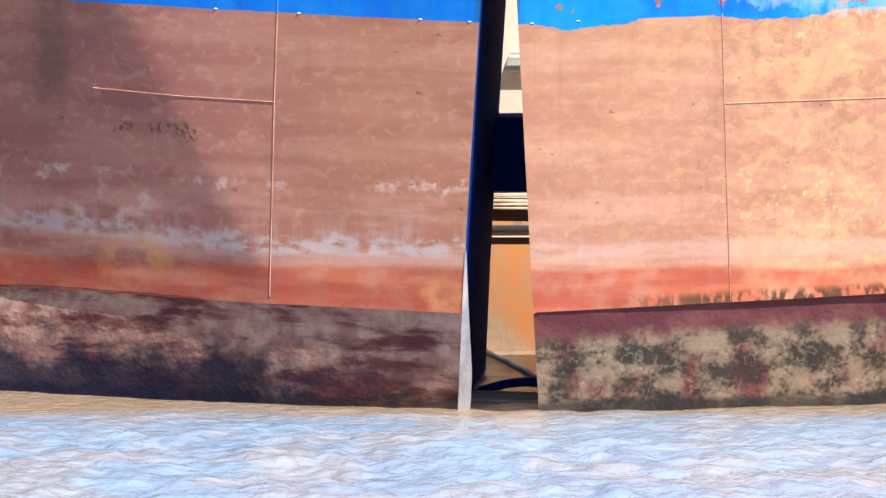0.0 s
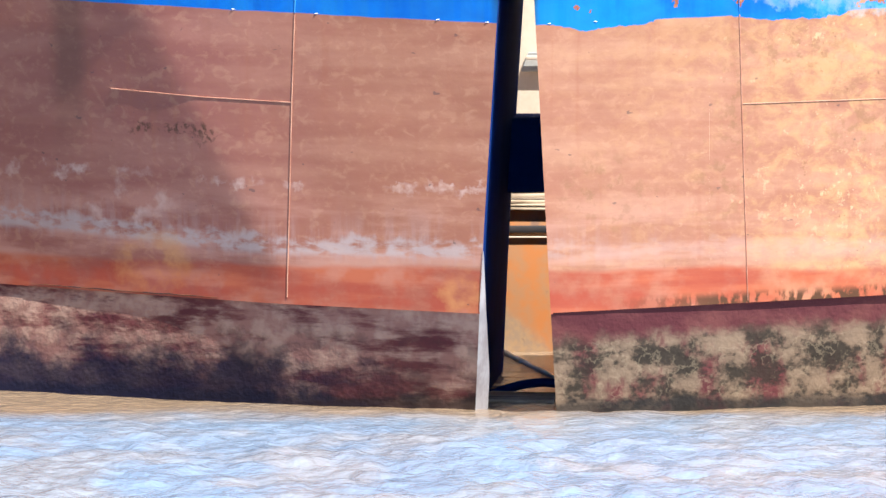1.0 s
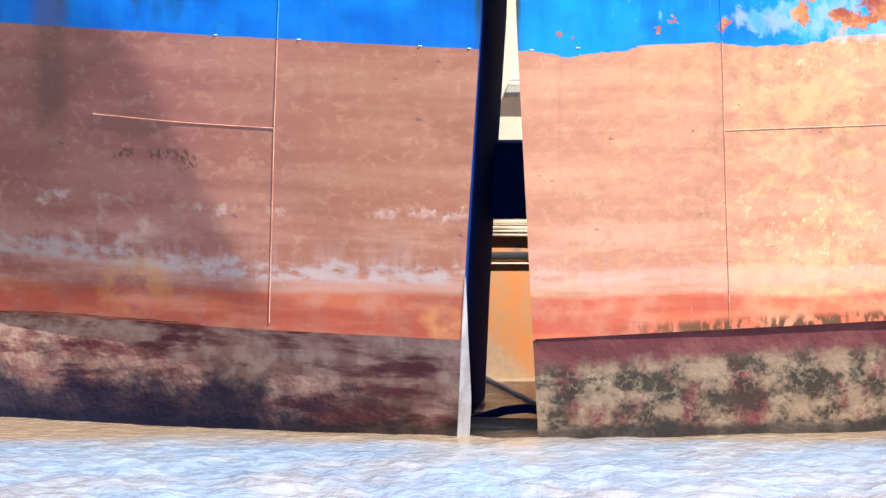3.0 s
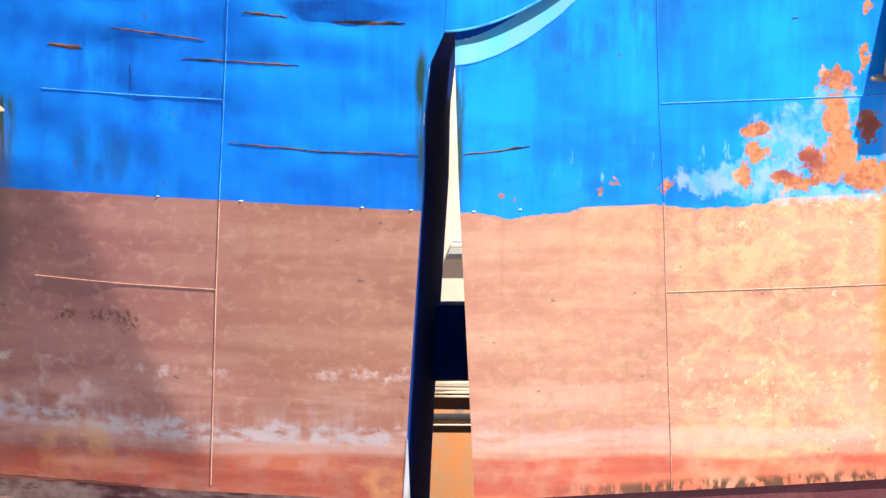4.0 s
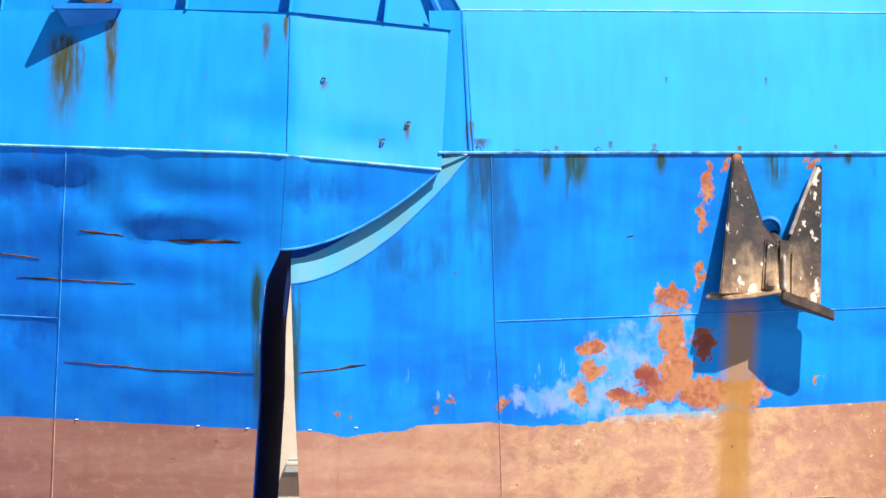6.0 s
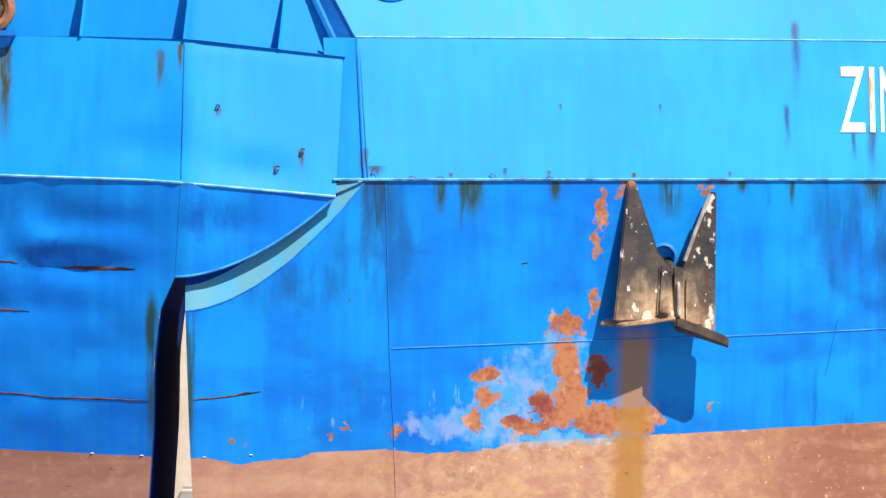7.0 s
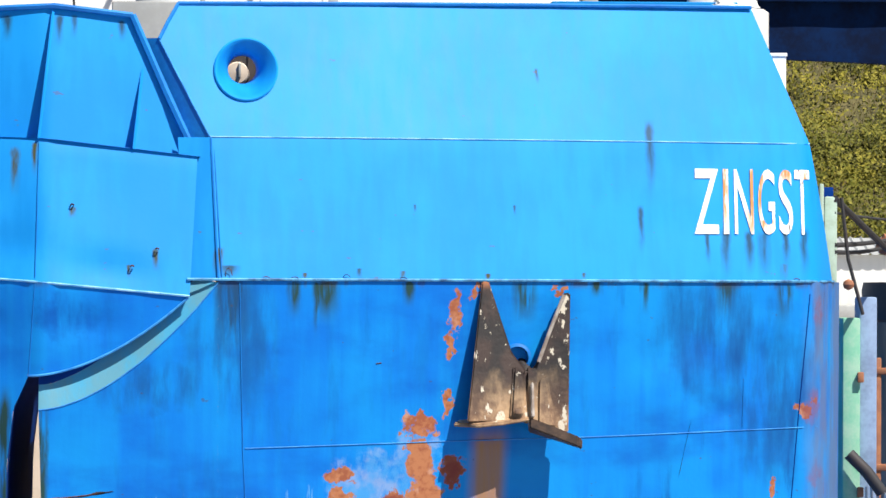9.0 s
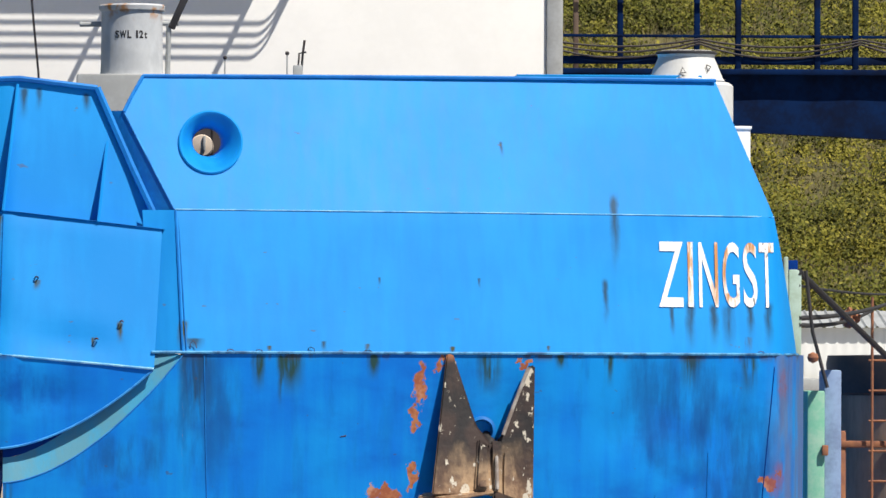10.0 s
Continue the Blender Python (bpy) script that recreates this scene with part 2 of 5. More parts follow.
    peel = k.spots([(1.70, 3.17, 0.09, 0.06), (3.07, 4.02, 0.17, 0.10), (3.03, 3.75, 0.14, 0.19), (3.07, 3.5, 0.16, 0.24), (2.97, 3.31, 0.24, 0.15), (2.70, 3.22, 0.22, 0.10), (2.83, 3.40, 0.13, 0.13),
                    (3.33, 3.27, 0.34, 0.14), (3.68, 3.25, 0.18, 0.13), (2.36, 3.64, 0.13, 0.10), (2.41, 3.43, 0.15, 0.11), (2.31, 3.26, 0.09, 0.09), (3.33, 4.94, 0.075, 0.20), (3.28, 4.70, 0.05, 0.12),
                    (3.28, 4.2, 0.05, 0.14), (3.33, 3.66, 0.15, 0.15), (4.19, 5.14, 0.04, 0.05), (4.27, 3.34, 0.035, 0.05), (3.48, 5.13, 0.05, 0.07), (0.33, 3.12, 0.03, 0.015), (0.48, 3.11, 0.03, 0.012),
                    (1.15, 3.15, 0.03, 0.03), (1.28, 3.19, 0.03, 0.03), (6.3, 4.15, 0.05, 0.09), (6.0, 3.5, 0.03, 0.1), (6.2, 3.2, 0.06, 0.12)])
    shape = k.step(k.add(k.mul(peel, 0.62), k.mul(k.sub(scratch, 0.5), 1.5)), 0.10, 0.30)
    shape = k.mul(shape, k.step(peel, 0.0, 0.05))
    rust = k.mix(k.step(k.add(k.mul(fine, 0.5), k.mul(mid, 0.5)), 0.42, 0.58), (0.43, 0.17, 0.08), (0.30, 0.095, 0.05))
    rust = k.mix(k.mul(k.step(k.noise(5.0, detail=5.0, shift=66.0), 0.54, 0.64), 0.8), rust, (0.52, 0.28, 0.19))
    rust = k.mix(k.spots([(2.83, 3.38, 0.14, 0.12), (3.33, 3.66, 0.18, 0.2), (2.62, 3.3, 0.08, 0.1)]), rust, (0.22, 0.05, 0.04))
    paint = k.mix(shape, paint, rust)
    # brown wash under the anchors
    wash = k.mul(k.step(k.math("ABSOLUTE", k.sub(k.x, k.add(3.4, k.mul(k.z, 0.055)))), 0.2, 0.06), k.step(k.z, 4.08, 3.85))
    wash = k.mul(wash, k.mul(k.add(0.55, k.mul(runs, 0.6)), k.step(k.z, 0.7, 2.8)))
    paint = k.mix(wash, paint, (0.36, 0.17, 0.04))
    wash2 = k.mul(k.step(k.math("ABSOLUTE", k.add(k.x, 3.86)), 0.22, 0.05), k.step(k.z, 1.5, 2.6))
    paint = k.mix(k.mul(k.mul(wash2, k.step(k.z, 3.9, 3.5)), 0.5), paint, (0.13, 0.075, 0.06))
    dark = k.mul(k.spots([(-3.25, 2.06, 0.12, 0.05), (-2.9, 2.08, 0.2, 0.05), (-2.72, 2.07, 0.1, 0.1)]), k.step(fine, 0.45, 0.55))
    paint = k.mix(dark, paint, (0.12, 0.06, 0.045))
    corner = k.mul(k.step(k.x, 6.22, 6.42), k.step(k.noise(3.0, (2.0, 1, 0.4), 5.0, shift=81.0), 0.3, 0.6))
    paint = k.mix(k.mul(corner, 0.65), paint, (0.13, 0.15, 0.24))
    wornred = k.mul(k.spots([(6.35, 4.15, 0.1, 0.16), (6.4, 3.4, 0.12, 0.3), (6.38, 4.95, 0.08, 0.2)]), k.step(mid, 0.45, 0.6))
    paint = k.mix(k.mul(wornred, 0.5), paint, (0.24, 0.05, 0.05))
    # small nicks all over
    nick = k.step(k.noise(14.0, (0.6, 1, 1.0), 2.0, shift=30.0), 0.73, 0.76)
    paint = k.mix(k.mul(nick, 0.5), paint, (0.06, 0.06, 0.07))
    k.bump(k.add(k.mul(mid, 0.6), k.mul(fine, 0.25)), 0.35, 0.012)
    return k.colour(paint, k.add(0.48, k.mul(k.add(shape, scum), 0.3)))


def bottom_material():
    """Fouled plating between chine and water: maroon paint, tan silt, dark weed, painted port shade."""
    k = Mat("fouled_bottom_paint", 0.65, 0.0, 0.12)
    big, mid = k.noise(1.6, (0.8, 1, 1.2), 5.0, warp=0.4), k.noise(5.0, detail=6.0, shift=5.0)
    fine = k.noise(24.0, detail=4.0, shift=9.0)
    blot = k.noise(3.6, (0.8, 1, 1.2), 6.0, 0.6, shift=19.0)
    lay = k.noise(2.6, (0.35, 1, 2.2), 6.0, 0.62, shift=91.0)
    height = k.add(k.sub(k.z, k.mul(k.math("ABSOLUTE", k.x), 0.035)), k.mul(k.sub(mid, 0.5), 0.30))
    side = k.step(k.x, -0.5, 0.2)                               # weed grows on the starboard half
    port = k.sub(1.0, side)
    c = k.mix(k.step(big, 0.42, 0.6), (0.11, 0.032, 0.040), (0.16, 0.055, 0.056))
    # port: pinkish silt in level streaks
    pink = k.mul(port, k.step(lay, 0.40, 0.56))
    c = k.mix(k.mul(pink, 0.85), c, k.mix(k.step(mid, 0.38, 0.62), (0.34, 0.18, 0.155), (0.50, 0.33, 0.27)))
    # starboard: grey-tan crust with dark weed clumps and pale shell rings
    tan = k.mul(side, k.mul(k.step(height, 0.50, 0.36), k.step(k.noise(2.6, (1.3, 1, 0.7), 5.0, 0.6, shift=23.0), 0.38, 0.54)))
    c = k.mix(k.mul(tan, 0.9), c, k.mix(k.step(blot, 0.38, 0.62), (0.115, 0.088, 0.065), (0.26, 0.195, 0.14)))
    weed = k.mul(k.step(height, 0.50, 0.34), k.step(k.add(k.mul(blot, 0.75), k.mul(fine, 0.25)), 0.52, 0.43))
    c = k.mix(k.mul(weed, k.add(0.25, k.mul(side, 0.6))), c, (0.034, 0.030, 0.026))
    ring = k.math("ABSOLUTE", k.sub(k.noise(8.0, detail=4.0, shift=77.0), 0.5))
    ring = k.mul(k.mul(k.step(ring, 0.035, 0.008), k.step(mid, 0.44, 0.56)), k.step(height, 0.5, 0.36))
    c = k.mix(k.mul(ring, k.add(0.05, k.mul(side, 0.20))), c, (0.42, 0.34, 0.24))
    wet = k.step(k.add(k.z, k.mul(k.sub(blot, 0.5), 0.20)), -0.02, -0.10)
    c = k.mix(k.mul(wet, 0.8), c, (0.028, 0.028, 0.03))
    # port: shade of the undercut painted on as near-black blue
    under_shade = k.mul(k.step(k.add(k.x, k.mul(blot, 2.2)), 0.7, -1.4), k.step(k.add(k.z, k.mul(k.sub(blot, 0.5), 0.7)), 0.46, 0.06))
    c = k.mix(k.mul(under_shade, 0.93), c, (0.008, 0.010, 0.032))
    k.bump(k.add(mid, k.mul(fine, 0.4)), 0.5, 0.03)
    return k.colour(c)


def bulwark_material():
    """Brighter blue paint above the rubbing edge."""
    k = Mat("bulwark_paint", 0.5, 0.0, 0.22)
    big = k.noise(0.8, detail=4.0)
    runs = k.noise(5.0, (2.0, 1, 0.1), 4.0, shift=7.0)
    fine = k.noise(30.0, shift=4.0)
    c = k.mix(k.step(k.add(k.mul(big, 0.6), k.mul(runs, 0.4)), 0.38, 0.62), (0.003, 0.225, 0.63), (0.005, 0.265, 0.69))
    c = k.mix(k.mul(k.step(k.noise(2.2, (1, 1, 0.5), 5.0, shift=13.0), 0.55, 0.72), 0.35), c, (0.010, 0.285, 0.68))
    soot = k.drips([(4.97, 6.52, 0.05, 0.75), (4.88, 5.82, 0.035, 0.45), (5.45, 5.60, 0.03, 0.3), (5.60, 5.64, 0.055, 0.5), (5.80, 5.62, 0.05, 0.42), (5.93, 5.62, 0.07, 0.45), (6.12, 5.62, 0.04, 0.35), (6.28, 5.64, 0.05, 0.45), (4.03, 6.95, 0.02, 0.15), (3.83, 5.82, 0.015, 0.1),
                    (1.5, 5.32, 0.1, 0.12), (3.0, 5.82, 0.015, 0.08), (2.55, 5.3, 0.03, 0.1), (0.12, 7.34, 0.045, 0.30), (0.24, 7.34, 0.03, 0.22), (0.62, 7.3, 0.04, 0.2), (-0.3, 7.34, 0.05, 0.25)])
    c = k.mix(k.mul(k.math("MULTIPLY", soot, 1.4, clamp=True), k.step(runs, 0.15, 0.5)), c, (0.012, 0.07, 0.15))
    rusty = k.drips([(-1.48, 6.34, 0.07, 1.05), (-1.87, 6.18, 0.16, 1.0), (-1.75, 6.1, 0.06, 0.6), (-0.22, 6.26, 0.05, 0.42), (0.91, 5.45, 0.035, 0.2), (0.24, 5.78, 0.03, 0.1), (0.7, 5.32, 0.025, 0.12), (1.41, 5.46, 0.05, 0.28), (-0.06, 6.3, 0.03, 0.3), (2.9, 5.28, 0.03, 0.08), (6.1, 5.35, 0.04, 0.15), (2.1, 5.26, 0.02, 0.06), (3.6, 5.26, 0.03, 0.07), (4.4, 5.27, 0.02, 0.06)])
    c = k.mix(k.mul(k.math("MULTIPLY", rusty, 1.8, clamp=True), k.step(k.noise(12.0, (2.0, 1, 0.2), 4.0), 0.15, 0.6)), c, (0.05, 0.055, 0.022))
    nick = k.step(k.noise(11.0, (0.6, 1, 1.4), 2.0, shift=31.0), 0.735, 0.765)
    c = k.mix(k.mul(nick, 0.5), c, (0.10, 0.08, 0.07))
    k.bump(k.add(k.mul(big, 0.8), k.mul(fine, 0.06)), 0.25, 0.03)
    return k.colour(c, k.add(0.48, k.mul(runs, 0.15)))


def water_material():
    k = Mat("river_water", 0.12, 0.0, 1.0)
    k.b.inputs["IOR"].default_value = 1.36
    n = k.noise(1.1, (0.7, 0.55, 1), 4.0)
    near, small = k.noise(6.0, (1.0, 0.9, 1), 4.0, 0.6, shift=3.0), k.noise(19.0, (1.0, 0.8, 1), 3.0, 0.6, shift=6.0)
    k.bump(k.add(near, k.mul(small, 0.22)), 0.6, 0.085)
    # blue of the reflected sky is put into the base colour
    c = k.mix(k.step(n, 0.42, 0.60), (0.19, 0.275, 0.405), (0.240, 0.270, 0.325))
    # brown band along the barge: the hull's reflection painted in
    hull_mirror = k.step(k.add(k.y, k.mul(k.sub(k.noise(1.1, (0.5, 1, 1), 4.0, shift=8.0), 0.5), 2.0)), -0.5, 0.7)
    return k.colour(k.mix(hull_mirror, c, (0.25, 0.185, 0.13)))


M_HULL, M_BOTTOM, M_BULWARK, M_WATER = topside_material(), bottom_material(), bulwark_material(), water_material()
M_BLUE = plain("blue_steel_paint", (0.003, 0.19, 0.58), (0.003, 0.13, 0.46), 3.0, 0.5)
# on gap walls, pocket and coupling block this navy has their shade painted in
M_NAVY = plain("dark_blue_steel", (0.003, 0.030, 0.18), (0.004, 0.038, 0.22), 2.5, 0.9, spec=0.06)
M_WELD = plain("weld_bead_blue", (0.05, 0.32, 0.72), (0.01, 0.15, 0.5), 5.0, 0.5)
M_WELD_RED = plain("weld_bead_red", (0.54, 0.29, 0.21), (0.38, 0.16, 0.11), 5.0, 0.5)
# pale blue: the highlight along the edges is put into the colour
M_SHINE = plain("edge_highlight", (0.30, 0.58, 0.78), (0.08, 0.34, 0.66), 6.0, 0.5)
M_EDGE = plain("rubbed_edge_paint", (0.10, 0.38, 0.66), (0.03, 0.10, 0.22), 7.0, 0.5)
M_TEAL = plain("faded_teal_paint", (0.05, 0.31, 0.50), (0.09, 0.28, 0.38), 5.0, 0.5, stretch=(1, 1, 0.4))
M_RUST = plain("rust_scrape", (0.014, 0.013, 0.020), (0.16, 0.055, 0.022), 10.0, 0.9, stretch=(0.5, 1, 1))
M_GREY = plain("grey_deck_paint", (0.42, 0.44, 0.45), (0.33, 0.34, 0.34), 2.0, 0.5)
M_WHITE = plain("white_paint", (0.90, 0.90, 0.88), (0.86, 0.86, 0.84), 1.2, 0.5)
M_VENT = plain("pale_vent_paint", (0.66, 0.66, 0.64), (0.56, 0.56, 0.54), 3.0, 0.5)
M_CREAM = plain("cream_paint", (0.72, 0.62, 0.52), (0.64, 0.54, 0.44), 3.0, 0.5)
M_GREYPLATE = plain("worn_grey_edge", (0.36, 0.36, 0.40), (0.24, 0.22, 0.24), 6.0, 0.45, stretch=(1, 1, 0.3))


# ---- building helpers ----
def mesh_object(name, bm, material, smooth=True):
    bmesh.ops.recalc_face_normals(bm, faces=bm.faces[:]) if len(bm.faces) < 4000 else None
    data = bpy.data.meshes.new(name)
    bm.to_mesh(data)
    bm.free()
    data.materials.append(material)
    if smooth:
        data.polygons.foreach_set("use_smooth", [True] * len(data.polygons))
        data.set_sharp_from_angle(angle=radians(32))
    return new(name, data)


def part(name, bm, material, parent, label="", smooth=True):
    ob = mesh_object(name, bm, material, smooth)
    ob.parent = parent
    return tagged(ob, label) if label else ob


def thing(name, label, category, group="", kind=""):
    return tagged(new(name), label, category, group, kind)


def grid(nu, nv, fn, keep=None):
    """A sheet of nu by nv faces over fn(u, v), u and v from 0 to 1."""
    bm = bmesh.new()
    rows = [[bm.verts.new(fn(i / nu, j / nv)) for i in range(nu + 1)] for j in range(nv + 1)]
    for j in range(nv):
        for i in range(nu):
            q = (rows[j][i], rows[j][i + 1], rows[j + 1][i + 1], rows[j + 1][i])
            if keep is None or keep(sum((v.co for v in q), Vector()) / 4):
                bm.faces.new(q)
    bmesh.ops.delete(bm, geom=[v for v in bm.verts if not v.link_faces], context="VERTS")
    return bm


def box(x0, y0, z0, x1, y1, z1, bevel=0.01, m=None):
    bm = bmesh.new()
    bmesh.ops.create_cube(bm, size=1)
    bmesh.ops.transform(bm, verts=bm.verts, matrix=Matrix.Translation(((x0 + x1) / 2, (y0 + y1) / 2, (z0 + z1) / 2)) @ Matrix.Diagonal((x1 - x0, y1 - y0, z1 - z0, 1)))
    if bevel:
        bmesh.ops.bevel(bm, geom=bm.edges[:], offset=bevel, segments=2, affect="EDGES", profile=0.5)
    if m is not None:
        bmesh.ops.transform(bm, verts=bm.verts, matrix=m)
    return bm


def tube(points, r, sides=8, taper=1.0):
    """A round bar along a line of points."""
    bm = bmesh.new()
    pts = [Vector(p) for p in points]
    rings = []
    for i, p in enumerate(pts):
        way = (pts[min(i + 1, len(pts) - 1)] - pts[max(i - 1, 0)]).normalized()
        a = way.orthogonal().normalized()
        b = way.cross(a)
        rr = r * (1 + (taper - 1) * i / max(1, len(pts) - 1))
        rings.append([bm.verts.new(p + rr * (math.cos(2 * math.pi * k / sides) * a + math.sin(2 * math.pi * k / sides) * b)) for k in range(sides)])
    for i in range(len(rings) - 1):
        # match the rings' starts
        best = min(range(sides), key=lambda s: (rings[i + 1][s].co - rings[i][0].co - (pts[i + 1] - pts[i])).length)
        rings[i + 1] = rings[i + 1][best:] + rings[i + 1][:best]
        for k in range(sides):
            bm.faces.new((rings[i][k], rings[i][(k + 1) % sides], rings[i + 1][(k + 1) % sides], rings[i + 1][k]))
    bm.faces.new(rings[0][::-1])
    bm.faces.new(rings[-1])
    return bm


def lathe(profile, at=(0, 0, 0), sides=40, m=None):
    """A turned body: profile of (radius, height)."""
    bm = bmesh.new()
    rings = [[bm.verts.new((r * math.cos(2 * math.pi * k / sides), r * math.sin(2 * math.pi * k / sides), z)) for k in range(sides)] for r, z in profile]
    for a, b in zip(rings, rings[1:]):
        for k in range(sides):
            bm.faces.new((a[k], a[(k + 1) % sides], b[(k + 1) % sides], b[k]))
    mm = Matrix.Translation(at) if m is None else m
    bmesh.ops.transform(bm, verts=bm.verts, matrix=mm)
    return bm


def prism(outline, depth, m):
    """A plate from an outline in its own x and z, depth thick along y, put at m."""
    bm = bmesh.new()
    front = [bm.verts.new((x, 0, z)) for x, z in outline]
    back = [bm.verts.new((x, depth, z)) for x, z in outline]
    bm.faces.new(front)
    bm.faces.new(back[::-1])
    for i in range(len(outline)):
        j = (i + 1) % len(outline)
        bm.faces.new((front[i], back[i], back[j], front[j]))
    bmesh.ops.bevel(bm, geom=bm.edges[:], offset=min(0.006, abs(depth) / 4), segments=1, affect="EDGES")
    bmesh.ops.transform(bm, verts=bm.verts, matrix=m)
    return bm


def lerp(a, b, f): return a + (b - a) * f


def curve(rows, v):
    """Straight-line interpolation in (key, value) rows."""
    for (a, p), (b, q) in zip(rows, rows[1:]):
        if v <= b:
            return lerp(p, q, max(0.0, (v - a) / (b - a)))
    return rows[-1][1]


# ---- hull form ----
WATER = -0.16
KNUCKLE, CHINE = 5.2, 0.66


def chine(x): return CHINE - 0.015 * (x < 0) + (0.035 if x > 0 else 0.019) * abs(x)


def plan(x):
    """How far the bow falls back from the stem, by distance from the middle."""
    s = abs(x)
    return (0.12 if x > 0 else 0.22) * s + 0.028 * s * s + (8 * (s - 6.3) ** 2 if s > 6.3 else 0)


DENTS = [(-0.80, 4.51, 0.42, 0.11, 0.026), (-1.30, 4.58, 0.25, 0.10, 0.014), (-1.95, 4.95, 0.45, 0.13, 0.022), (-2.75, 4.70, 0.40, 0.14, 0.02), (-1.6, 4.17, 0.60, 0.10, 0.014),
         (-0.70, 4.86, 0.35, 0.10, 0.016), (-2.3, 3.84, 0.45, 0.14, 0.016), (-2.9, 4.3, 0.35, 0.16, 0.018), (0.35, 4.85, 0.30, 0.13, 0.014), (5.35, 4.75, 0.16, 0.20, 0.014),
         (5.55, 4.12, 0.12, 0.10, 0.014), (5.0, 4.55, 0.25, 0.18, 0.010), (5.95, 4.5, 0.16, 0.3, 0.014), (-0.35, 5.45, 0.3, 0.18, 0.03), (-0.25, 5.75, 0.2, 0.25, 0.016), (0.55, 5.35, 0.35, 0.12, 0.016)]


def wobble(x, z, size=1.0):
    """Hand-worked plate: shallow hollows and dents."""
    w = 0.008 * noise.noise((x * 1.3, z * 1.1, 3.1)) + 0.004 * noise.noise((x * 3.1, z * 2.3, 8.2))
    dent = math.exp(-((x + 1.5) / 0.9) ** 2 - ((z - 4.65) / 0.35) ** 2)
    w += 0.085 * dent * noise.noise((x * 2.2, z * 3.2, 1.7))
    if 2.9 < z < 6.3:
        soft = min(1.0, (z - 2.9) / 0.5) * (0.55 if z > 5.25 else 1.0)
        rough = min(1.0, max(0.0, (0.4 - x) / 0.8)) + 0.8 * min(1.0, max(0.0, (x - 4.5) / 0.8))
        w += soft * rough * (0.024 * noise.noise((x * 1.7, z * 2.1, 6.4)) + 0.009 * noise.noise((x * 4.4, z * 4.0, 2.9)))
        for cx, cz, rx, rz, deep in DENTS:
            a, b = (x - cx) / rx, (z - cz) / rz
            if abs(a) < 2.5 and abs(b) < 2.5:
                w += 1.7 * deep * math.exp(-a * a - b * b)
    return size * w


def fold(x, z):
    """On the port half the plating turns further back past a slanting fold."""
    if x > 0:
        return 0.0
    line = -3.15 + (2.95 - max(z, 0.9)) * 0.53
    past = line - x
    return 0.17 * 0.5 * (past + math.sqrt(past * past + 0.004)) * min(1.0, max(0.0, (3.4 - z) / 0.5))


def front(x, z):
    """Depth of the hull's front at (x, z)."""
    y = plan(x) + wobble(x, z)
    if z <= KNUCKLE:
        return y + 0.04 * (KNUCKLE - z) + fold(x, z)
    if z <= 6.34:
        return y + 0.30 * (z - KNUCKLE)
    return y + 0.342 + 0.48 * (z - 6.34)


def below(x, z):
    """Depth of the undercut bottom plating."""
    c = chine(x)
    under = 0.20 if x > 0 else max(0.0, 0.34 - 0.075 * abs(x))
    return plan(x) + 0.04 * (KNUCKLE - c) + fold(x, c) * (1 - 0.35 * (c - z)) + (0.004 + 0.028 * min(1.0, x / 3.0) if x > 0 else 0.03) + under * (c - z) + wobble(x, z, 1.6)


def nose_front(x, z):
    """The port half's nose, which laps over the starboard half."""
    y = (0.12 * x if x > 0 else 0.22 * -x + 0.028 * x * x) + wobble(x, z)
    if z <= KNUCKLE:
        return y + 0.04 * (KNUCKLE - z)
    if z <= 6.3:
        return y + 0.30 * (z - KNUCKLE)
    return y + 0.33 + 0.48 * (z - 6.3)


PORT_EDGE = [(-0.7, -0.52), (-0.14, -0.48), (1.36, -0.40), (3.17, -0.28), (3.74, -0.27), (4.17, -0.22), (4.43, -0.10), (6.0, -0.10)]
STAR_EDGE = [(-0.7, 0.21), (-0.14, 0.175), (1.37, 0.10), (3.18, 0.01), (4.17, -0.02), (6.0, -0.02)]


def port_x(u, z): return u + (curve(PORT_EDGE, z) + 0.10) * max(0.0, 1 + (u + 0.10) / 1.6)


def star_x(u, z): return u + (curve(STAR_EDGE, z) + 0.02) * max(0.0, 1 - (u + 0.02) / 1.4)


def star_top(u): return KNUCKLE if u > 1.41 else 4.16 + 0.55 * max(0.0, u + 0.02) ** 1.73


def port_top(x): return curve([(-7.0, 5.30), (-2.7, 5.28), (-0.26, 5.20), (1.18, 5.07)], x)


def nose_arc(x): return 4.43 + 0.63 * (max(0.0, x + 0.10) / 1.27) ** 1.8


# ---- the water ----
def spread(lo, hi, step, far):
    """Close steps from lo to hi, then ever wider ones out to far."""
    n = round((hi - lo) / step)
    inner = [lo + (hi - lo) * i / n for i in range(n + 1)]
    out, d = [], step
    while d < far:
        d *= 1.6
        out.append(d)
    return [lo - d for d in reversed(out)] + inner + [hi + d for d in out]


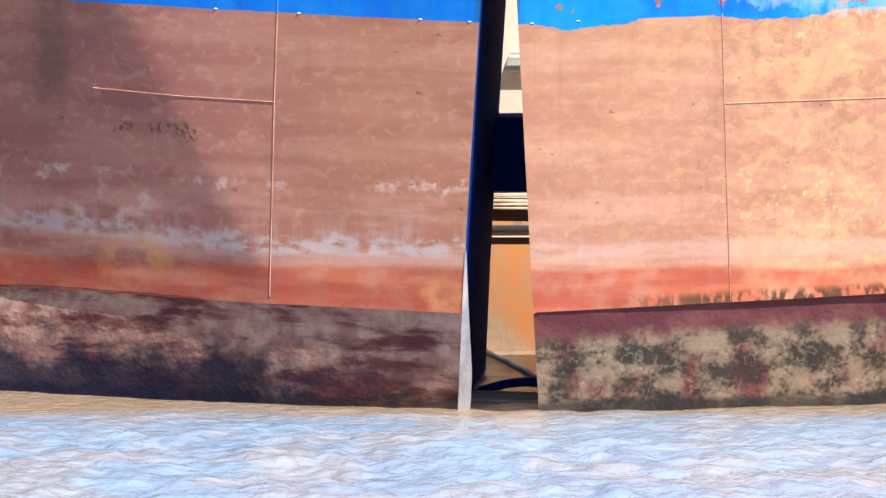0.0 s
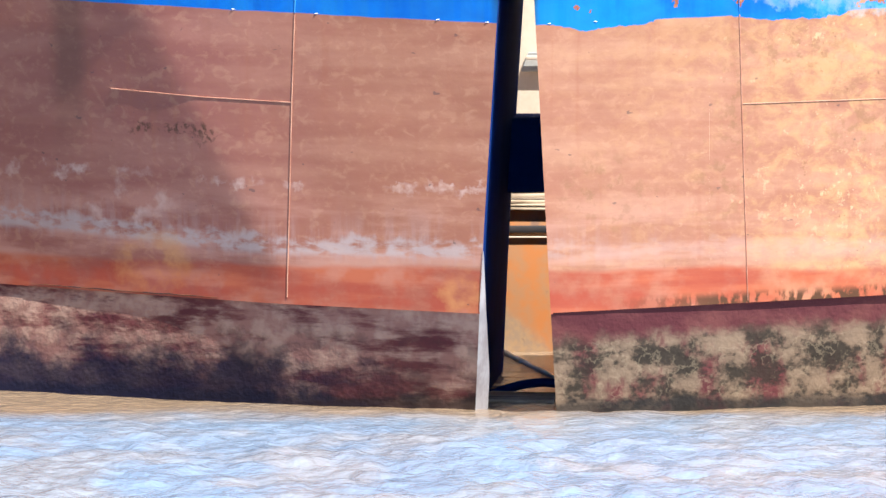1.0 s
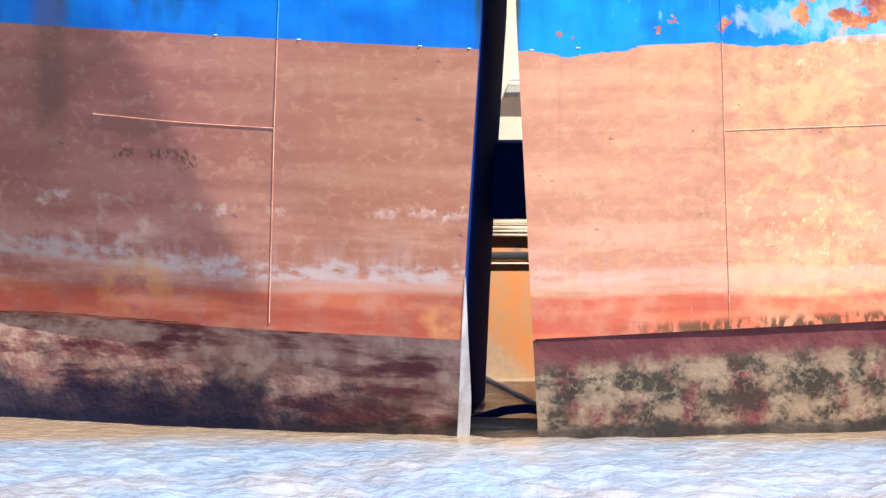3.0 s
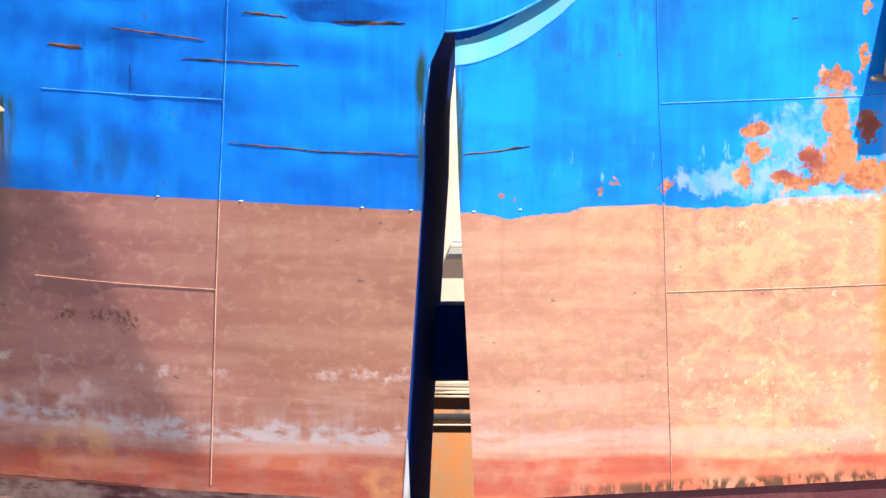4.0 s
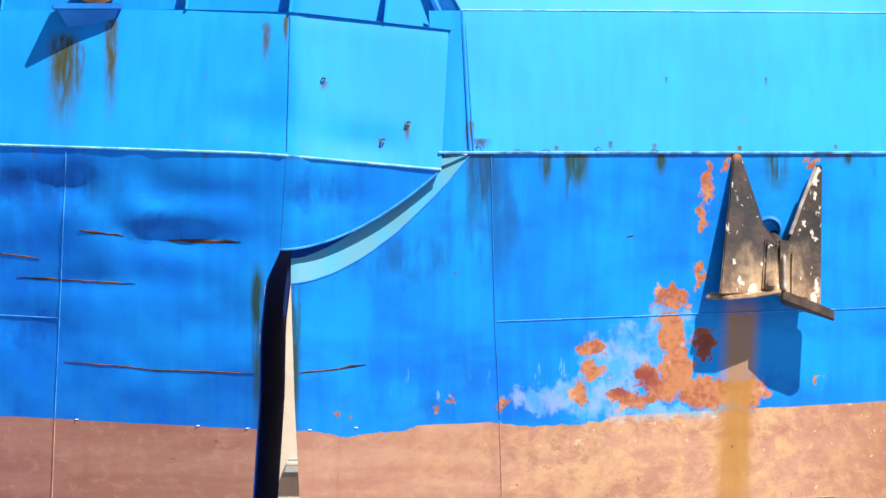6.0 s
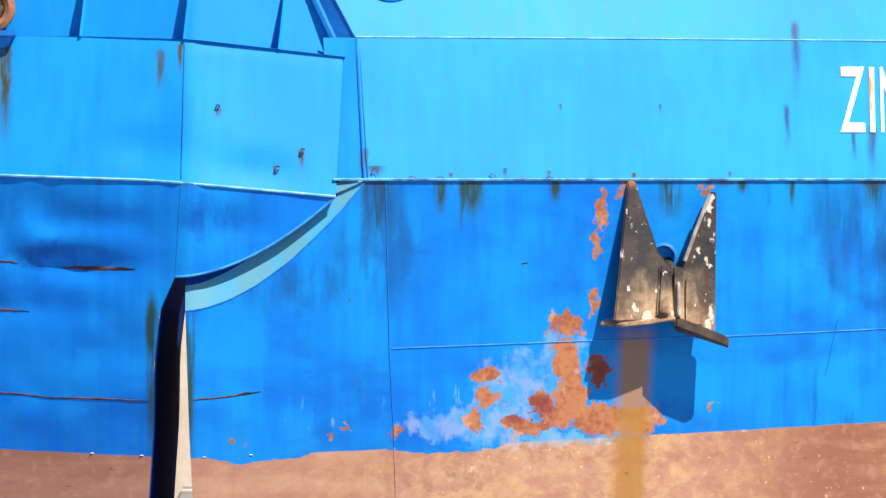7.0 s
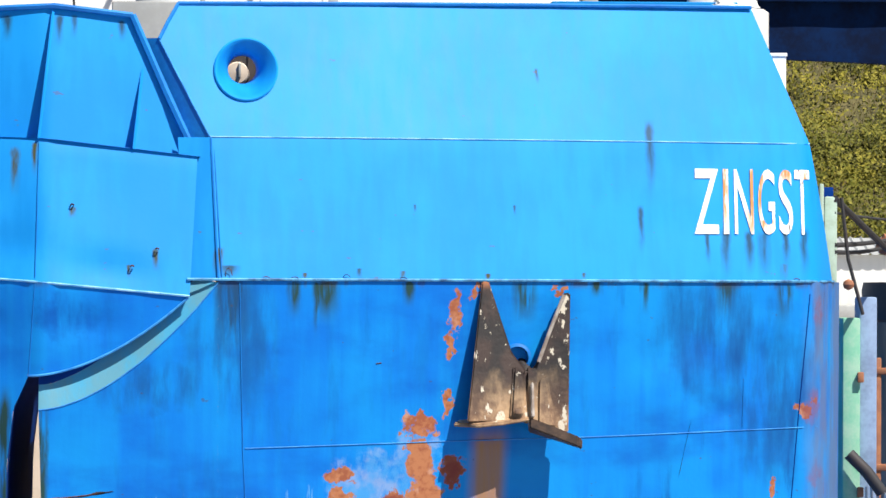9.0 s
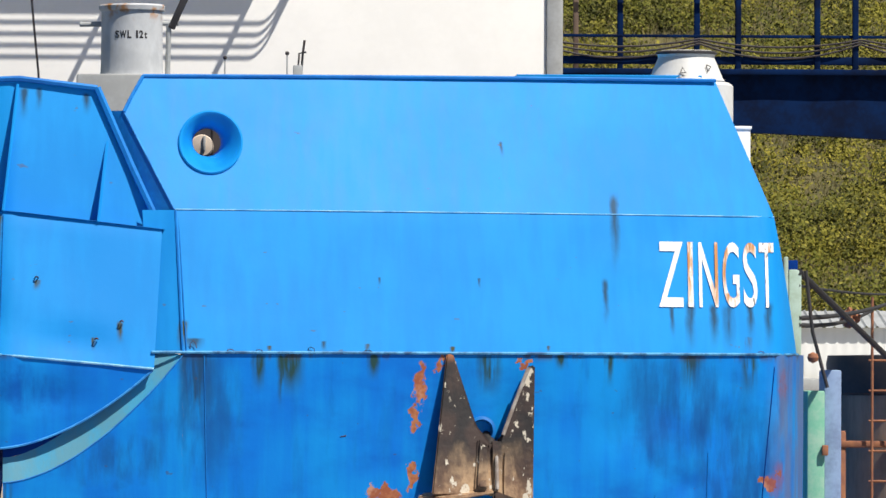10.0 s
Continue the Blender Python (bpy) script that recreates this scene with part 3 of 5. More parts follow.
def river():
    xs, ys = spread(-7, 9, 0.055, 4000), spread(-11, 6.5, 0.055, 4000)
    verts, faces = [], []
    for y in ys:
        for x in xs:
            near = 1.0 if -16 < y < 10 and -12 < x < 14 else 0.0
            h = 0.0
            if near:
                h = 0.045 * noise.noise((x * 1.1, y * 0.9, 0.0)) + 0.045 * noise.noise((x * 2.9 + 4, y * 2.4, 2.0)) + 0.028 * noise.noise((x * 6.5, y * 5.2, 5.0))
                h *= 0.18 + 0.82 * min(1.0, max(0.0, (0.9 - y) / 3.0))
            verts.append((x, y, WATER + h))
    n = len(xs)
    for j in range(len(ys) - 1):
        for i in range(n - 1):
            a = j * n + i
            faces.append((a, a + 1, a + n + 1, a + n))
    data = bpy.data.meshes.new("water")
    data.from_pydata(verts, [], faces)
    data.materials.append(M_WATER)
    data.polygons.foreach_set("use_smooth", [True] * len(data.polygons))
    tagged(new("water", data), "muddy rippled river water with sky and hull reflections put into its colour", "water", kind="structure")


river()


# ---- the two halves of the barge ----
def bead(points, r, name, material, parent, label=""):
    return part(name, tube(points, r, 6), material, parent, label)


def on_front(x, z, proud=0.004): return (x, front(x, z) - proud, z)


def on_nose(x, z, proud=0.004): return (x, nose_front(x, z) - proud, z)


def strip(name, pts, w, fn, material, parent, thick=0.006):
    """A raised ragged scrape along points on a surface."""
    bm = bmesh.new()
    rows, n = [], 26
    for i in range(n + 1):
        f = i / n * (len(pts) - 1)
        a = min(int(f), len(pts) - 2)
        x, z = lerp(pts[a][0], pts[a + 1][0], f - a), lerp(pts[a][1], pts[a + 1][1], f - a)
        h = w * 1.1 * (0.35 + 0.65 * abs(noise.noise((x * 9, z * 9, w * 50)))) * min(1, 6 * i / n + 0.2, 6 * (n - i) / n + 0.2)
        z += 0.006 * noise.noise((x * 14, 0, z))
        rows.append([bm.verts.new(fn(x, z + h, 0.001)), bm.verts.new(fn(x, z + h * 0.3, thick)), bm.verts.new(fn(x, z - h * 0.5, thick * 0.6)), bm.verts.new(fn(x, z - h, 0.001))])
    for a, b in zip(rows, rows[1:]):
        for k in range(3):
            bm.faces.new((a[k], b[k], b[k + 1], a[k + 1]))
    return part(name, bm, material, parent)


PLATES = {}


def port_half():
    hull = thing("barge_half", "dented blue and faded red steel bow half of split barge", "barge half", "split barge halves")
    # plating
    for a, b, n in ((-6.75, -4.6, 40), (-4.6, -1.90, 55), (-1.90, -0.10, 40)):
        def side(u, v):
            uu = lerp(a, b, u)
            z = lerp(chine(uu), port_top(uu), v)
            x = port_x(uu, z)
            return (x, front(x, min(z, KNUCKLE)), z)
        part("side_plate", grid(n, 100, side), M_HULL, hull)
    def low(u, v):
        uu = lerp(-6.75, -0.10, u)
        z = lerp(-0.8, chine(uu), v)
        x = port_x(uu, z)
        return (x, below(x, z), z)
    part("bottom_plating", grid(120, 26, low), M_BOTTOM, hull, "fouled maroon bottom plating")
    def ledge(u, v):
        uu = lerp(-6.75, -0.10, u)
        z = chine(uu)
        x = port_x(uu, z)
        return (x, lerp(front(x, z), below(x, z), v), z)
    part("chine_ledge", grid(100, 1, ledge), M_BOTTOM, hull)
    # nose that laps over the other half
    def nose(u, v):
        x = lerp(-0.10, 1.17, u)
        z = lerp(nose_arc(x), port_top(x), v)
        return (x, nose_front(x, min(z, KNUCKLE)), z)
    part("nose_plating", grid(30, 16, nose), M_HULL, hull)
    def lip(u, v):
        x = lerp(-0.10, 1.17, u)
        z = nose_arc(x)
        return (x, nose_front(x, z) + 0.10 * v, z + 0.02 * v)
    part("nose_underside", grid(30, 2, lip), M_BLUE, hull)
    # bulwark of this half
    def strake(u, v):
        x0 = lerp(-6.6, 1.18, u)
        z0, z1 = port_top(x0), curve([(-7, 6.36), (-0.9, 6.36), (0.0, 6.33), (1.24, 6.19)], x0)
        z = lerp(z0, z1, v)
        x = x0 + (0.06 * v if x0 > 0 else 0.06 * v * (x0 + 6.6) / 6.6)
        return (x, nose_front(x, KNUCKLE + (z - z0)) if x > -0.5 else lerp(nose_front(x, KNUCKLE + (z - z0)), front(x, KNUCKLE + (z - z0)), min(1, (-0.5 - x) / 0.5)), z)
    part("bulwark_strake", grid(110, 16, strake), M_BULWARK, hull)
    def upper(u, v):
        x0 = lerp(-6.4, 1.22, u)
        z0 = curve([(-7, 6.36), (-0.9, 6.36), (0.0, 6.33), (1.24, 6.19)], x0)
        z1 = curve([(-7, 7.36), (-0.4, 7.38), (0.08, 7.40), (0.71, 7.33), (1.22, 6.21)], x0)
        z = lerp(z0, z1, v)
        return (x0 + 0.03, nose_front(x0, 6.30) + 0.17 + 0.24 * (z - z0), z)
    part("bulwark_upper", grid(110, 14, upper), M_BULWARK, hull)
    def shelf(u, v):
        x0 = lerp(-6.4, 1.22, u)
        z0 = curve([(-7, 6.36), (-0.9, 6.36), (0.0, 6.33), (1.24, 6.19)], x0)
        return (x0 + 0.04, nose_front(x0, 6.30) - 0.004 + 0.18 * v, z0)
    part("bulwark_shelf", grid(60, 1, shelf), M_BLUE, hull)
    # rail along the top and down the slanting end
    top = [(x, nose_front(x, 6.30) + 0.40, curve([(-7, 7.37), (-0.4, 7.39), (0.08, 7.41), (0.71, 7.34)], x)) for x in (-6.4, -5, -3.5, -2, -1, -0.4, 0.08, 0.4, 0.71)]
    bead(top, 0.024, "rail", M_BLUE, hull)
    bead([(0.71, nose_front(0.71, 6.3) + 0.40, 7.34), (1.0, nose_front(1.0, 6.3) + 0.245, 6.68), (1.24, nose_front(1.24, 6.3) + 0.08, 6.17)], 0.030, "end_rail", M_BLUE, hull)
    # stays: thin triangular webs standing on the shelf
    for x, zt in ((-4.0, 7.3), (-3.2, 7.3), (-2.4, 7.3), (-1.62, 7.3), (-0.88, 7.32), (-0.04, 7.36), (0.72, 7.0)):
        z0 = curve([(-7, 6.36), (-0.9, 6.36), (0.0, 6.33), (1.24, 6.19)], x)
        y0 = nose_front(x, 6.30)
        lean = 0.10
        bm = bmesh.new()
        tri = [(x, y0 + 0.0, z0), (x, y0 + 0.40, zt), (x, y0 + 0.48, zt), (x, y0 + 0.18, z0)]
        a = [bm.verts.new((p[0] + lean * (p[2] - z0), p[1], p[2])) for p in tri]
        b = [bm.verts.new((p[0] + lean * (p[2] - z0) + 0.012, p[1], p[2])) for p in tri]
        bm.faces.new(a), bm.faces.new(b[::-1])
        for i in range(4):
            bm.faces.new((a[i], b[i], b[(i + 1) % 4], a[(i + 1) % 4]))
        stay = part("stay", bm, M_BLUE, hull)
        bead([(x + 0.006, y0 - 0.004, z0), (x + 0.006 + lean * (zt - z0), y0 + 0.395, zt)], 0.013, "stay_flange", M_BULWARK, stay)
    # rubbing edge on the knuckle
    bead([(x, (nose_front if x > -0.5 else front)(x, KNUCKLE) - 0.006, port_top(x)) for x in [lerp(-6.5, 1.18, i / 30) for i in range(31)]], 0.010, "knuckle_bar", M_SHINE, hull)
    bead([(x, nose_front(x, nose_arc(x)) - 0.002, nose_arc(x)) for x in [lerp(-0.10, 1.17, i / 20) for i in range(21)]], 0.010, "nose_edge", M_WELD, hull)
    # wall of the gap
    def wall(u, v):
        z = lerp(-0.8, 4.44, v)
        x = curve(PORT_EDGE, z)
        y = front(x, z) if z > chine(x) else below(x, z)
        return (x + 0.13 * u, y + 3.2 * u, z)
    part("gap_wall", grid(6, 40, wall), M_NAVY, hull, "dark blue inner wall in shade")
    def worn(u, v):
        z = lerp(-0.5, 1.15, v)
        x = curve(PORT_EDGE, z)
        y = front(x, z) if z > chine(x) else below(x, z)
        w = 0.10 * min(1.0, (1.25 - z) * 0.9)
        return (x - 0.004 + w * u, y - 0.006 + 0.07 * u * (1 if u else 0), z)
    part("worn_corner", grid(3, 24, worn), M_GREYPLATE, hull, "scraped bare grey corner")
    # welds
    for pts, mat in (([(-1.84, 5.22), (-1.86, 4.73), (-1.90, 3.87), (-1.94, 3.06)], M_WELD), ([(-1.94, 3.04), (-1.97, 2.32), (-2.02, 0.74)], M_WELD_RED),
                     ([(-3.5, 2.41), (-2.7, 2.36), (-1.97, 2.33)], M_WELD_RED), ([(-3.42, 3.95), (-2.6, 3.90), (-1.90, 3.87)], M_WELD)):
        line = [on_front(lerp(pts[a][0], pts[a + 1][0], i / 12), lerp(pts[a][1], pts[a + 1][1], i / 12), 0.002) for a in range(len(pts) - 1) for i in range(12)] + [on_front(*pts[-1], 0.002)]
        bead(line, 0.0048, "weld", mat, hull)
    bead([on_nose(-0.10 + 0.05 * i / 10, lerp(4.44, 5.18, i / 10), 0.0) for i in range(11)], 0.0035, "weld", M_BLUE, hull)
    bead([on_nose(-0.05 + 0.02 * i / 10, lerp(5.22, 6.3, i / 10), 0.0) for i in range(11)], 0.0035, "weld", M_BLUE, hull)
    bead([on_front(-1.82 + 0.03 * i / 10, lerp(5.28, 6.3, i / 10), -0.004) for i in range(11)], 0.0035, "weld", M_BLUE, hull)
    # gouges
    for pts, w in (([(-1.86, 3.52), (-1.1, 3.46), (-0.31, 3.44)], 0.013), ([(-2.97, 5.06), (-2.48, 5.03)], 0.022), ([(-3.08, 4.74), (-2.64, 4.70)], 0.026), ([(-2.87, 4.45), (-2.06, 4.35)], 0.014),
                   ([(-2.25, 4.20), (-1.28, 4.15)], 0.015), ([(-1.74, 4.58), (-1.37, 4.54)], 0.018), ([(-1.02, 4.50), (-0.42, 4.49)], 0.024), ([(-3.37, 4.31), (-3.08, 4.28)], 0.03), ([(-3.4, 5.0), (-3.1, 4.97)], 0.012),
                   ([(-2.68, 4.15), (-2.66, 3.95)], 0.03), ([(-4.25, 0.745), (-3.4, 0.728), (-2.6, 0.712)], 0.008)):
        strip("gouge", pts, w, on_front, M_RUST, hull)
    # small welded marks along the paint line, and lashing eyes
    for x in (-2.45, -1.76, -0.77, -0.37):
        z = 2.985 - 0.04 * x
        part("tick_mark", box(x - 0.014, front(x, z) - 0.006, z - 0.003, x + 0.014, front(x, z) + 0.004, z + 0.003, 0.001), M_WHITE, hull)
    for x, z in ((0.24, 5.80), (0.92, 5.45), (0.72, 5.31)):
        y = nose_front(x, z)
        part("lashing_eye", tube([(x - 0.012, y + 0.01, z - 0.004), (x - 0.010, y - 0.018, z), (x, y - 0.024, z + 0.004), (x + 0.010, y - 0.018, z), (x + 0.012, y + 0.01, z - 0.004)], 0.006, 6), M_RUST, hull)
    # outer side, running aft
    def outer(u, v):
        z = lerp(-0.8, 5.3, v)
        return (-6.75 - 0.02 * u, lerp(front(-6.75, max(z, 0.9)), 44.0, u), z)
    part("outer_side", grid(12, 10, outer), M_BLUE, hull)
    part("foredeck", box(-6.6, 2.6, 5.0, -0.45, 9.0, 5.05, 0.004), M_GREY, hull)
    return hull


def starboard_half():
    hull = thing("barge_half", "blue and orange-red steel barge bow half with white name", "barge half", "split barge halves")
    for a, b, n in ((-0.02, 1.41, 45), (1.4101, 4.4, 90), (4.4, 6.75, 75)):
        def side(u, v):
            uu = lerp(a, b, u)
            z = lerp(chine(uu), star_top(uu), v)
            x = star_x(uu, z)
            return (x, front(x, z), z)
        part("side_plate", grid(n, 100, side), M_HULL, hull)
    def low(u, v):
        uu = lerp(-0.02, 6.75, u)
        z = lerp(-0.8, chine(uu), v)
        x = star_x(uu, z)
        return (x, below(x, z), z)
    part("bottom_plating", grid(120, 26, low), M_BOTTOM, hull, "weed-grown maroon bottom plating")
    def ledge(u, v):
        uu = lerp(-0.02, 6.75, u)
        z = chine(uu)
        x = star_x(uu, z)
        return (x, lerp(front(x, z), below(x, z) + 0.02, v), z + 0.01 * v)
    part("chine_ledge", grid(100, 1, ledge), M_BOTTOM, hull)
    # pocket that takes the other half's nose: a sloping flange inside the arc
    def rim(u):
        x0 = lerp(-0.02, 1.41, u)
        z0 = min(KNUCKLE, 4.16 + 0.55 * (x0 + 0.02) ** 1.73)
        a = math.atan(0.95 * (x0 + 0.02) ** 0.73)
        w = lerp(0.20, 0.22, u)
        return x0, z0, x0 - w * math.sin(a) * min(1, 6 * u), z0 + w * math.cos(a) * min(1.0, 5 * (1.05 - u))
    def flange(u, v):
        x0, z0, x1, z1 = rim(u)
        return (lerp(x0, x1, v), front(x0, z0) + 0.06 * v, lerp(z0, z1, v))
    part("pocket_flange", grid(30, 3, flange), M_TEAL, hull, "pale faded teal flange")
    def pocket(u, v):
        x0, z0, x1, z1 = rim(u)
        return (x1, front(x0, z0) + 0.06 + 0.12 * v, lerp(z1, 5.3, v))
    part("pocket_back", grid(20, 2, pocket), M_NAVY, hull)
    bead([(x, front(x, min(star_top(x), 5.2)) - 0.001, min(star_top(x), 5.2)) for x in [lerp(-0.02, 1.41, i / 24) for i in range(25)]], 0.005, "pocket_edge", M_WELD, hull)
    # bulwark, lower strake and upper strake, with the slanting fore end
    def lower(u, v):
        z = lerp(KNUCKLE, 6.35, v)
        x = lerp(lerp(1.41, 1.34, v), lerp(6.58, 6.35, v), u)
        return (x, front(x, z) - wobble(x, z) * 0.4, z)
    PLATES["name_strake"] = part("bulwark_strake", grid(90, 18, lower), M_BULWARK, hull)
    def return_plate(u, v):
        z = lerp(KNUCKLE, 6.35, v)
        x = lerp(1.41, 1.34, v)
        return (x - 0.26 * u, front(x, z) + 0.03 * u, z)
    part("bulwark_return", grid(4, 12, return_plate), M_BULWARK, hull)
    end = [(6.35, 1.34), (7.16, 0.92), (7.45, 1.08)]
    def upper(u, v):
        z = lerp(6.35, lerp(7.45, 7.50, u), v)
        x = lerp(curve(end, z), lerp(6.35, 5.88, v), u)
        return (x, front(x, max(z, 6.341)) - wobble(x, z) * 0.5, z)
    hole = Vector((1.63, 0, 6.91))
    upper_plate = part("bulwark_upper", grid(300, 80, upper, lambda p: math.hypot(p.x - hole.x, p.z - hole.z) > 0.245), M_BULWARK, hull)
    def upper_return(u, v):
        z = lerp(6.35, 7.16, v)
        x = curve(end, z)
        return (x - 0.22 * u, front(x, max(z, 6.341)) + 0.12 * u, z)
    part("bulwark_return", grid(3, 12, upper_return), M_BLUE, hull)
    bead([(x, front(x, 7.45) - 0.004, lerp(7.45, 7.505, (x - 1.08) / 4.8)) for x in [lerp(1.08, 5.88, i / 20) for i in range(21)]], 0.016, "rail", M_BLUE, hull)
    bead([(curve(end, z), front(curve(end, z), z) - 0.002, z) for z in (7.15, 7.3, 7.45)], 0.016, "end_rail", M_BLUE, hull)
    bead([(curve(end, z), front(curve(end, z), z) - 0.002, z) for z in [lerp(6.36, 7.15, i / 8) for i in range(9)]], 0.007, "end_edge", M_WELD, hull)
    bead([(x, front(x, 6.35) - 0.002, 6.355) for x in [lerp(1.34, 6.35, i / 24) for i in range(25)]], 0.005, "fold_edge", M_SHINE, hull)
    bead([(x, front(x, KNUCKLE) - 0.008, KNUCKLE + 0.005) for x in [lerp(1.16, 6.6, i / 40) for i in range(41)]], 0.012, "knuckle_bar", M_EDGE, hull)
    bead([(lerp(1.41, 1.345, i / 10), front(1.38, lerp(5.2, 6.35, i / 10)) - 0.004, lerp(5.2, 6.35, i / 10)) for i in range(11)], 0.010, "weld", M_BLUE, hull)
    bead([(lerp(1.44, 1.365, i / 10), front(1.4, lerp(5.2, 6.35, i / 10)) - 0.002, lerp(5.2, 6.35, i / 10)) for i in range(11)], 0.005, "weld", M_BLUE, hull)
    # rear edge of the bulwark, turned aft
    def aft(u, v):
        z = lerp(KNUCKLE, 7.5, v)
        x = lerp(6.58, 6.35, v / 0.5) if v < 0.5 else lerp(6.35, 5.88, (v - 0.5) / 0.5)
        return (x + 0.05 * u, front(min(x, 6.3), z) + (front(x, z) - front(min(x, 6.3), z)) + 0.7 * u, z)
    part("bulwark_side", grid(4, 24, aft), M_BLUE, hull)
    # fairlead: a flared round mouth in the bulwark
    bm = bmesh.new()
    rings = []
    for r_, d_, lay in ((0.262, 0.012, 1.0), (0.262, -0.014, 1.0), (0.250, -0.024, 1.0), (0.236, -0.014, 1.0), (0.215, 0.02, 0.9), (0.185, 0.06, 0.75), (0.15, 0.12, 0.5), (0.125, 0.19, 0.25), (0.115, 0.30, 0.0), (0.115, 0.50, 0.0)):
        ring = []
        for i in range(48):
            dx, dz = r_ * math.cos(2 * math.pi * i / 48), r_ * math.sin(2 * math.pi * i / 48)
            ring.append(bm.verts.new((1.63 + dx - 0.03 * (1 - lay), front(1.63, 6.91) + d_ + lay * (0.21 * dx + 0.48 * dz), 6.91 + dz + 0.01 * (1 - lay))))
        rings.append(ring)
    for p, q in zip(rings, rings[1:]):
        for i in range(48):
            bm.faces.new((p[i], p[(i + 1) % 48], q[(i + 1) % 48], q[i]))
    part("fairlead", bm, M_BULWARK, upper_plate, "flared round mooring opening")
    # welds
    for pts, mat in (([(1.58, 5.18), (1.61, 3.85), (1.65, 3.07)], M_BLUE), ([(1.65, 3.05), (1.67, 2.33), (1.72, 0.74)], M_WELD_RED), ([(1.68, 2.33), (2.97, 2.36), (4.4, 2.40)], M_WELD_RED),
                     ([(1.63, 3.85), (3.19, 3.90), (4.48, 3.93), (6.4, 4.0)], M_WELD), ([(6.32, 5.1), (6.22, 4.0), (6.1, 2.6)], M_NAVY)):
        line = [on_front(lerp(pts[a][0], pts[a + 1][0], i / 14), lerp(pts[a][1], pts[a + 1][1], i / 14), 0.002) for a in range(len(pts) - 1) for i in range(14)] + [on_front(*pts[-1], 0.002)]
        bead(line, 0.0042, "weld", mat, hull)
    for pts, w in (([(0.05, 3.45), (0.3, 3.47), (0.58, 3.51)], 0.015), ([(2.68, 4.53), (2.73, 4.54)], 0.012), ([(5.75, 4.4), (5.74, 4.0)], 0.012), ([(5.3, 4.05), (5.2, 3.6)], 0.006)):
        strip("gouge", pts, w, on_front, M_RUST, hull)
    for x, h in ((1.49, 0.09), (1.79, 0.02), (2.02, 0.018), (2.44, 0.04), (2.9, 0.018), (6.2, 0.02)):
        y, z = front(x, KNUCKLE), KNUCKLE + 0.01
        part("lashing_eye", tube([(x - 0.022, y + 0.01, z), (x - 0.022, y - 0.005, z + h * 0.7), (x, y - 0.008, z + h), (x + 0.022, y - 0.005, z + h * 0.75), (x + 0.03, y - 0.01, z + h * 0.3)], 0.003, 6), M_RUST, hull)
    for x in (0.13, 0.5):
        z = 2.985 + 0.04 * x
        part("tick_mark", box(x - 0.014, front(x, z) - 0.006, z - 0.003, x + 0.014, front(x, z) + 0.004, z + 0.003, 0.001), M_WHITE, hull)
    # wall of the gap, bow inside
    def wall(u, v):
        z = lerp(-0.8, 4.18, v)
        x = curve(STAR_EDGE, z)
        y = front(x, z) if z > chine(x) else below(x, z)
        return (x + 0.05 * u, y + 3.2 * u, z)
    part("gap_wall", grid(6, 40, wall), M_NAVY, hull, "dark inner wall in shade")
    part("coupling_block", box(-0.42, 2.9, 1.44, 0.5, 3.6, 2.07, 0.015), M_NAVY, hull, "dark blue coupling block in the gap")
    def outer(u, v):
        z = lerp(-0.8, 5.2, v)
        return (6.75 + 0.02 * u, lerp(front(6.75, max(z, 0.9)), 44.0, u), z)
    part("outer_side", grid(12, 10, outer), M_BLUE, hull)
    part("foredeck", box(1.5, 2.3, 5.0, 6.0, 2.9, 5.05, 0.004), M_GREY, hull)
    return hull


PORT, STARBOARD = port_half(), starboard_half()


# ---- the ship's name, painted on the bulwark ----
def glyphs(text, size, offset=0.0):
    """A word of the built-in font as flat mesh data, its base at the origin."""
    c = bpy.data.curves.new("lettering", "FONT")
    c.body, c.size, c.offset, c.resolution_u = text, size, offset, 6
    ob = bpy.data.objects.new("lettering", c)
    scene.collection.objects.link(ob)
    bpy.context.view_layer.update()
    data = bpy.data.meshes.new_from_object(ob.evaluated_get(bpy.context.evaluated_depsgraph_get()))
    bpy.data.objects.remove(ob)
    return data


def letter_material():
    k = Mat("white_lettering", 0.55)
    n = k.noise(7.0, (3.0, 1, 0.5), 4.0, shift=2.0)
    fine = k.noise(30.0, shift=6.0)
    c = k.mix(k.step(fine, 0.4, 0.65), (0.82, 0.82, 0.80), (0.70, 0.70, 0.68))
    worn = k.drips([(5.607, 6.2, 0.07, 0.75), (5.83, 6.2, 0.055, 0.9), (5.90, 6.15, 0.05, 0.55), (6.13, 6.2, 0.09, 0.25), (5.96, 5.72, 0.07, 0.2), (6.30, 6.15, 0.03, 0.6)])
    worn = k.mul(k.math("MULTIPLY", worn, 2.2, clamp=True), k.step(n, 0.36, 0.52))
    c = k.mix(worn, c, (0.46, 0.20, 0.055))
    return k.colour(k.mix(k.mul(k.step(k.noise(12.0, (3.0, 1, 0.6), 4.0, shift=9.0), 0.62, 0.68), k.step(k.x, 5.5, 5.6)), c, (0.10, 0.08, 0.09)))


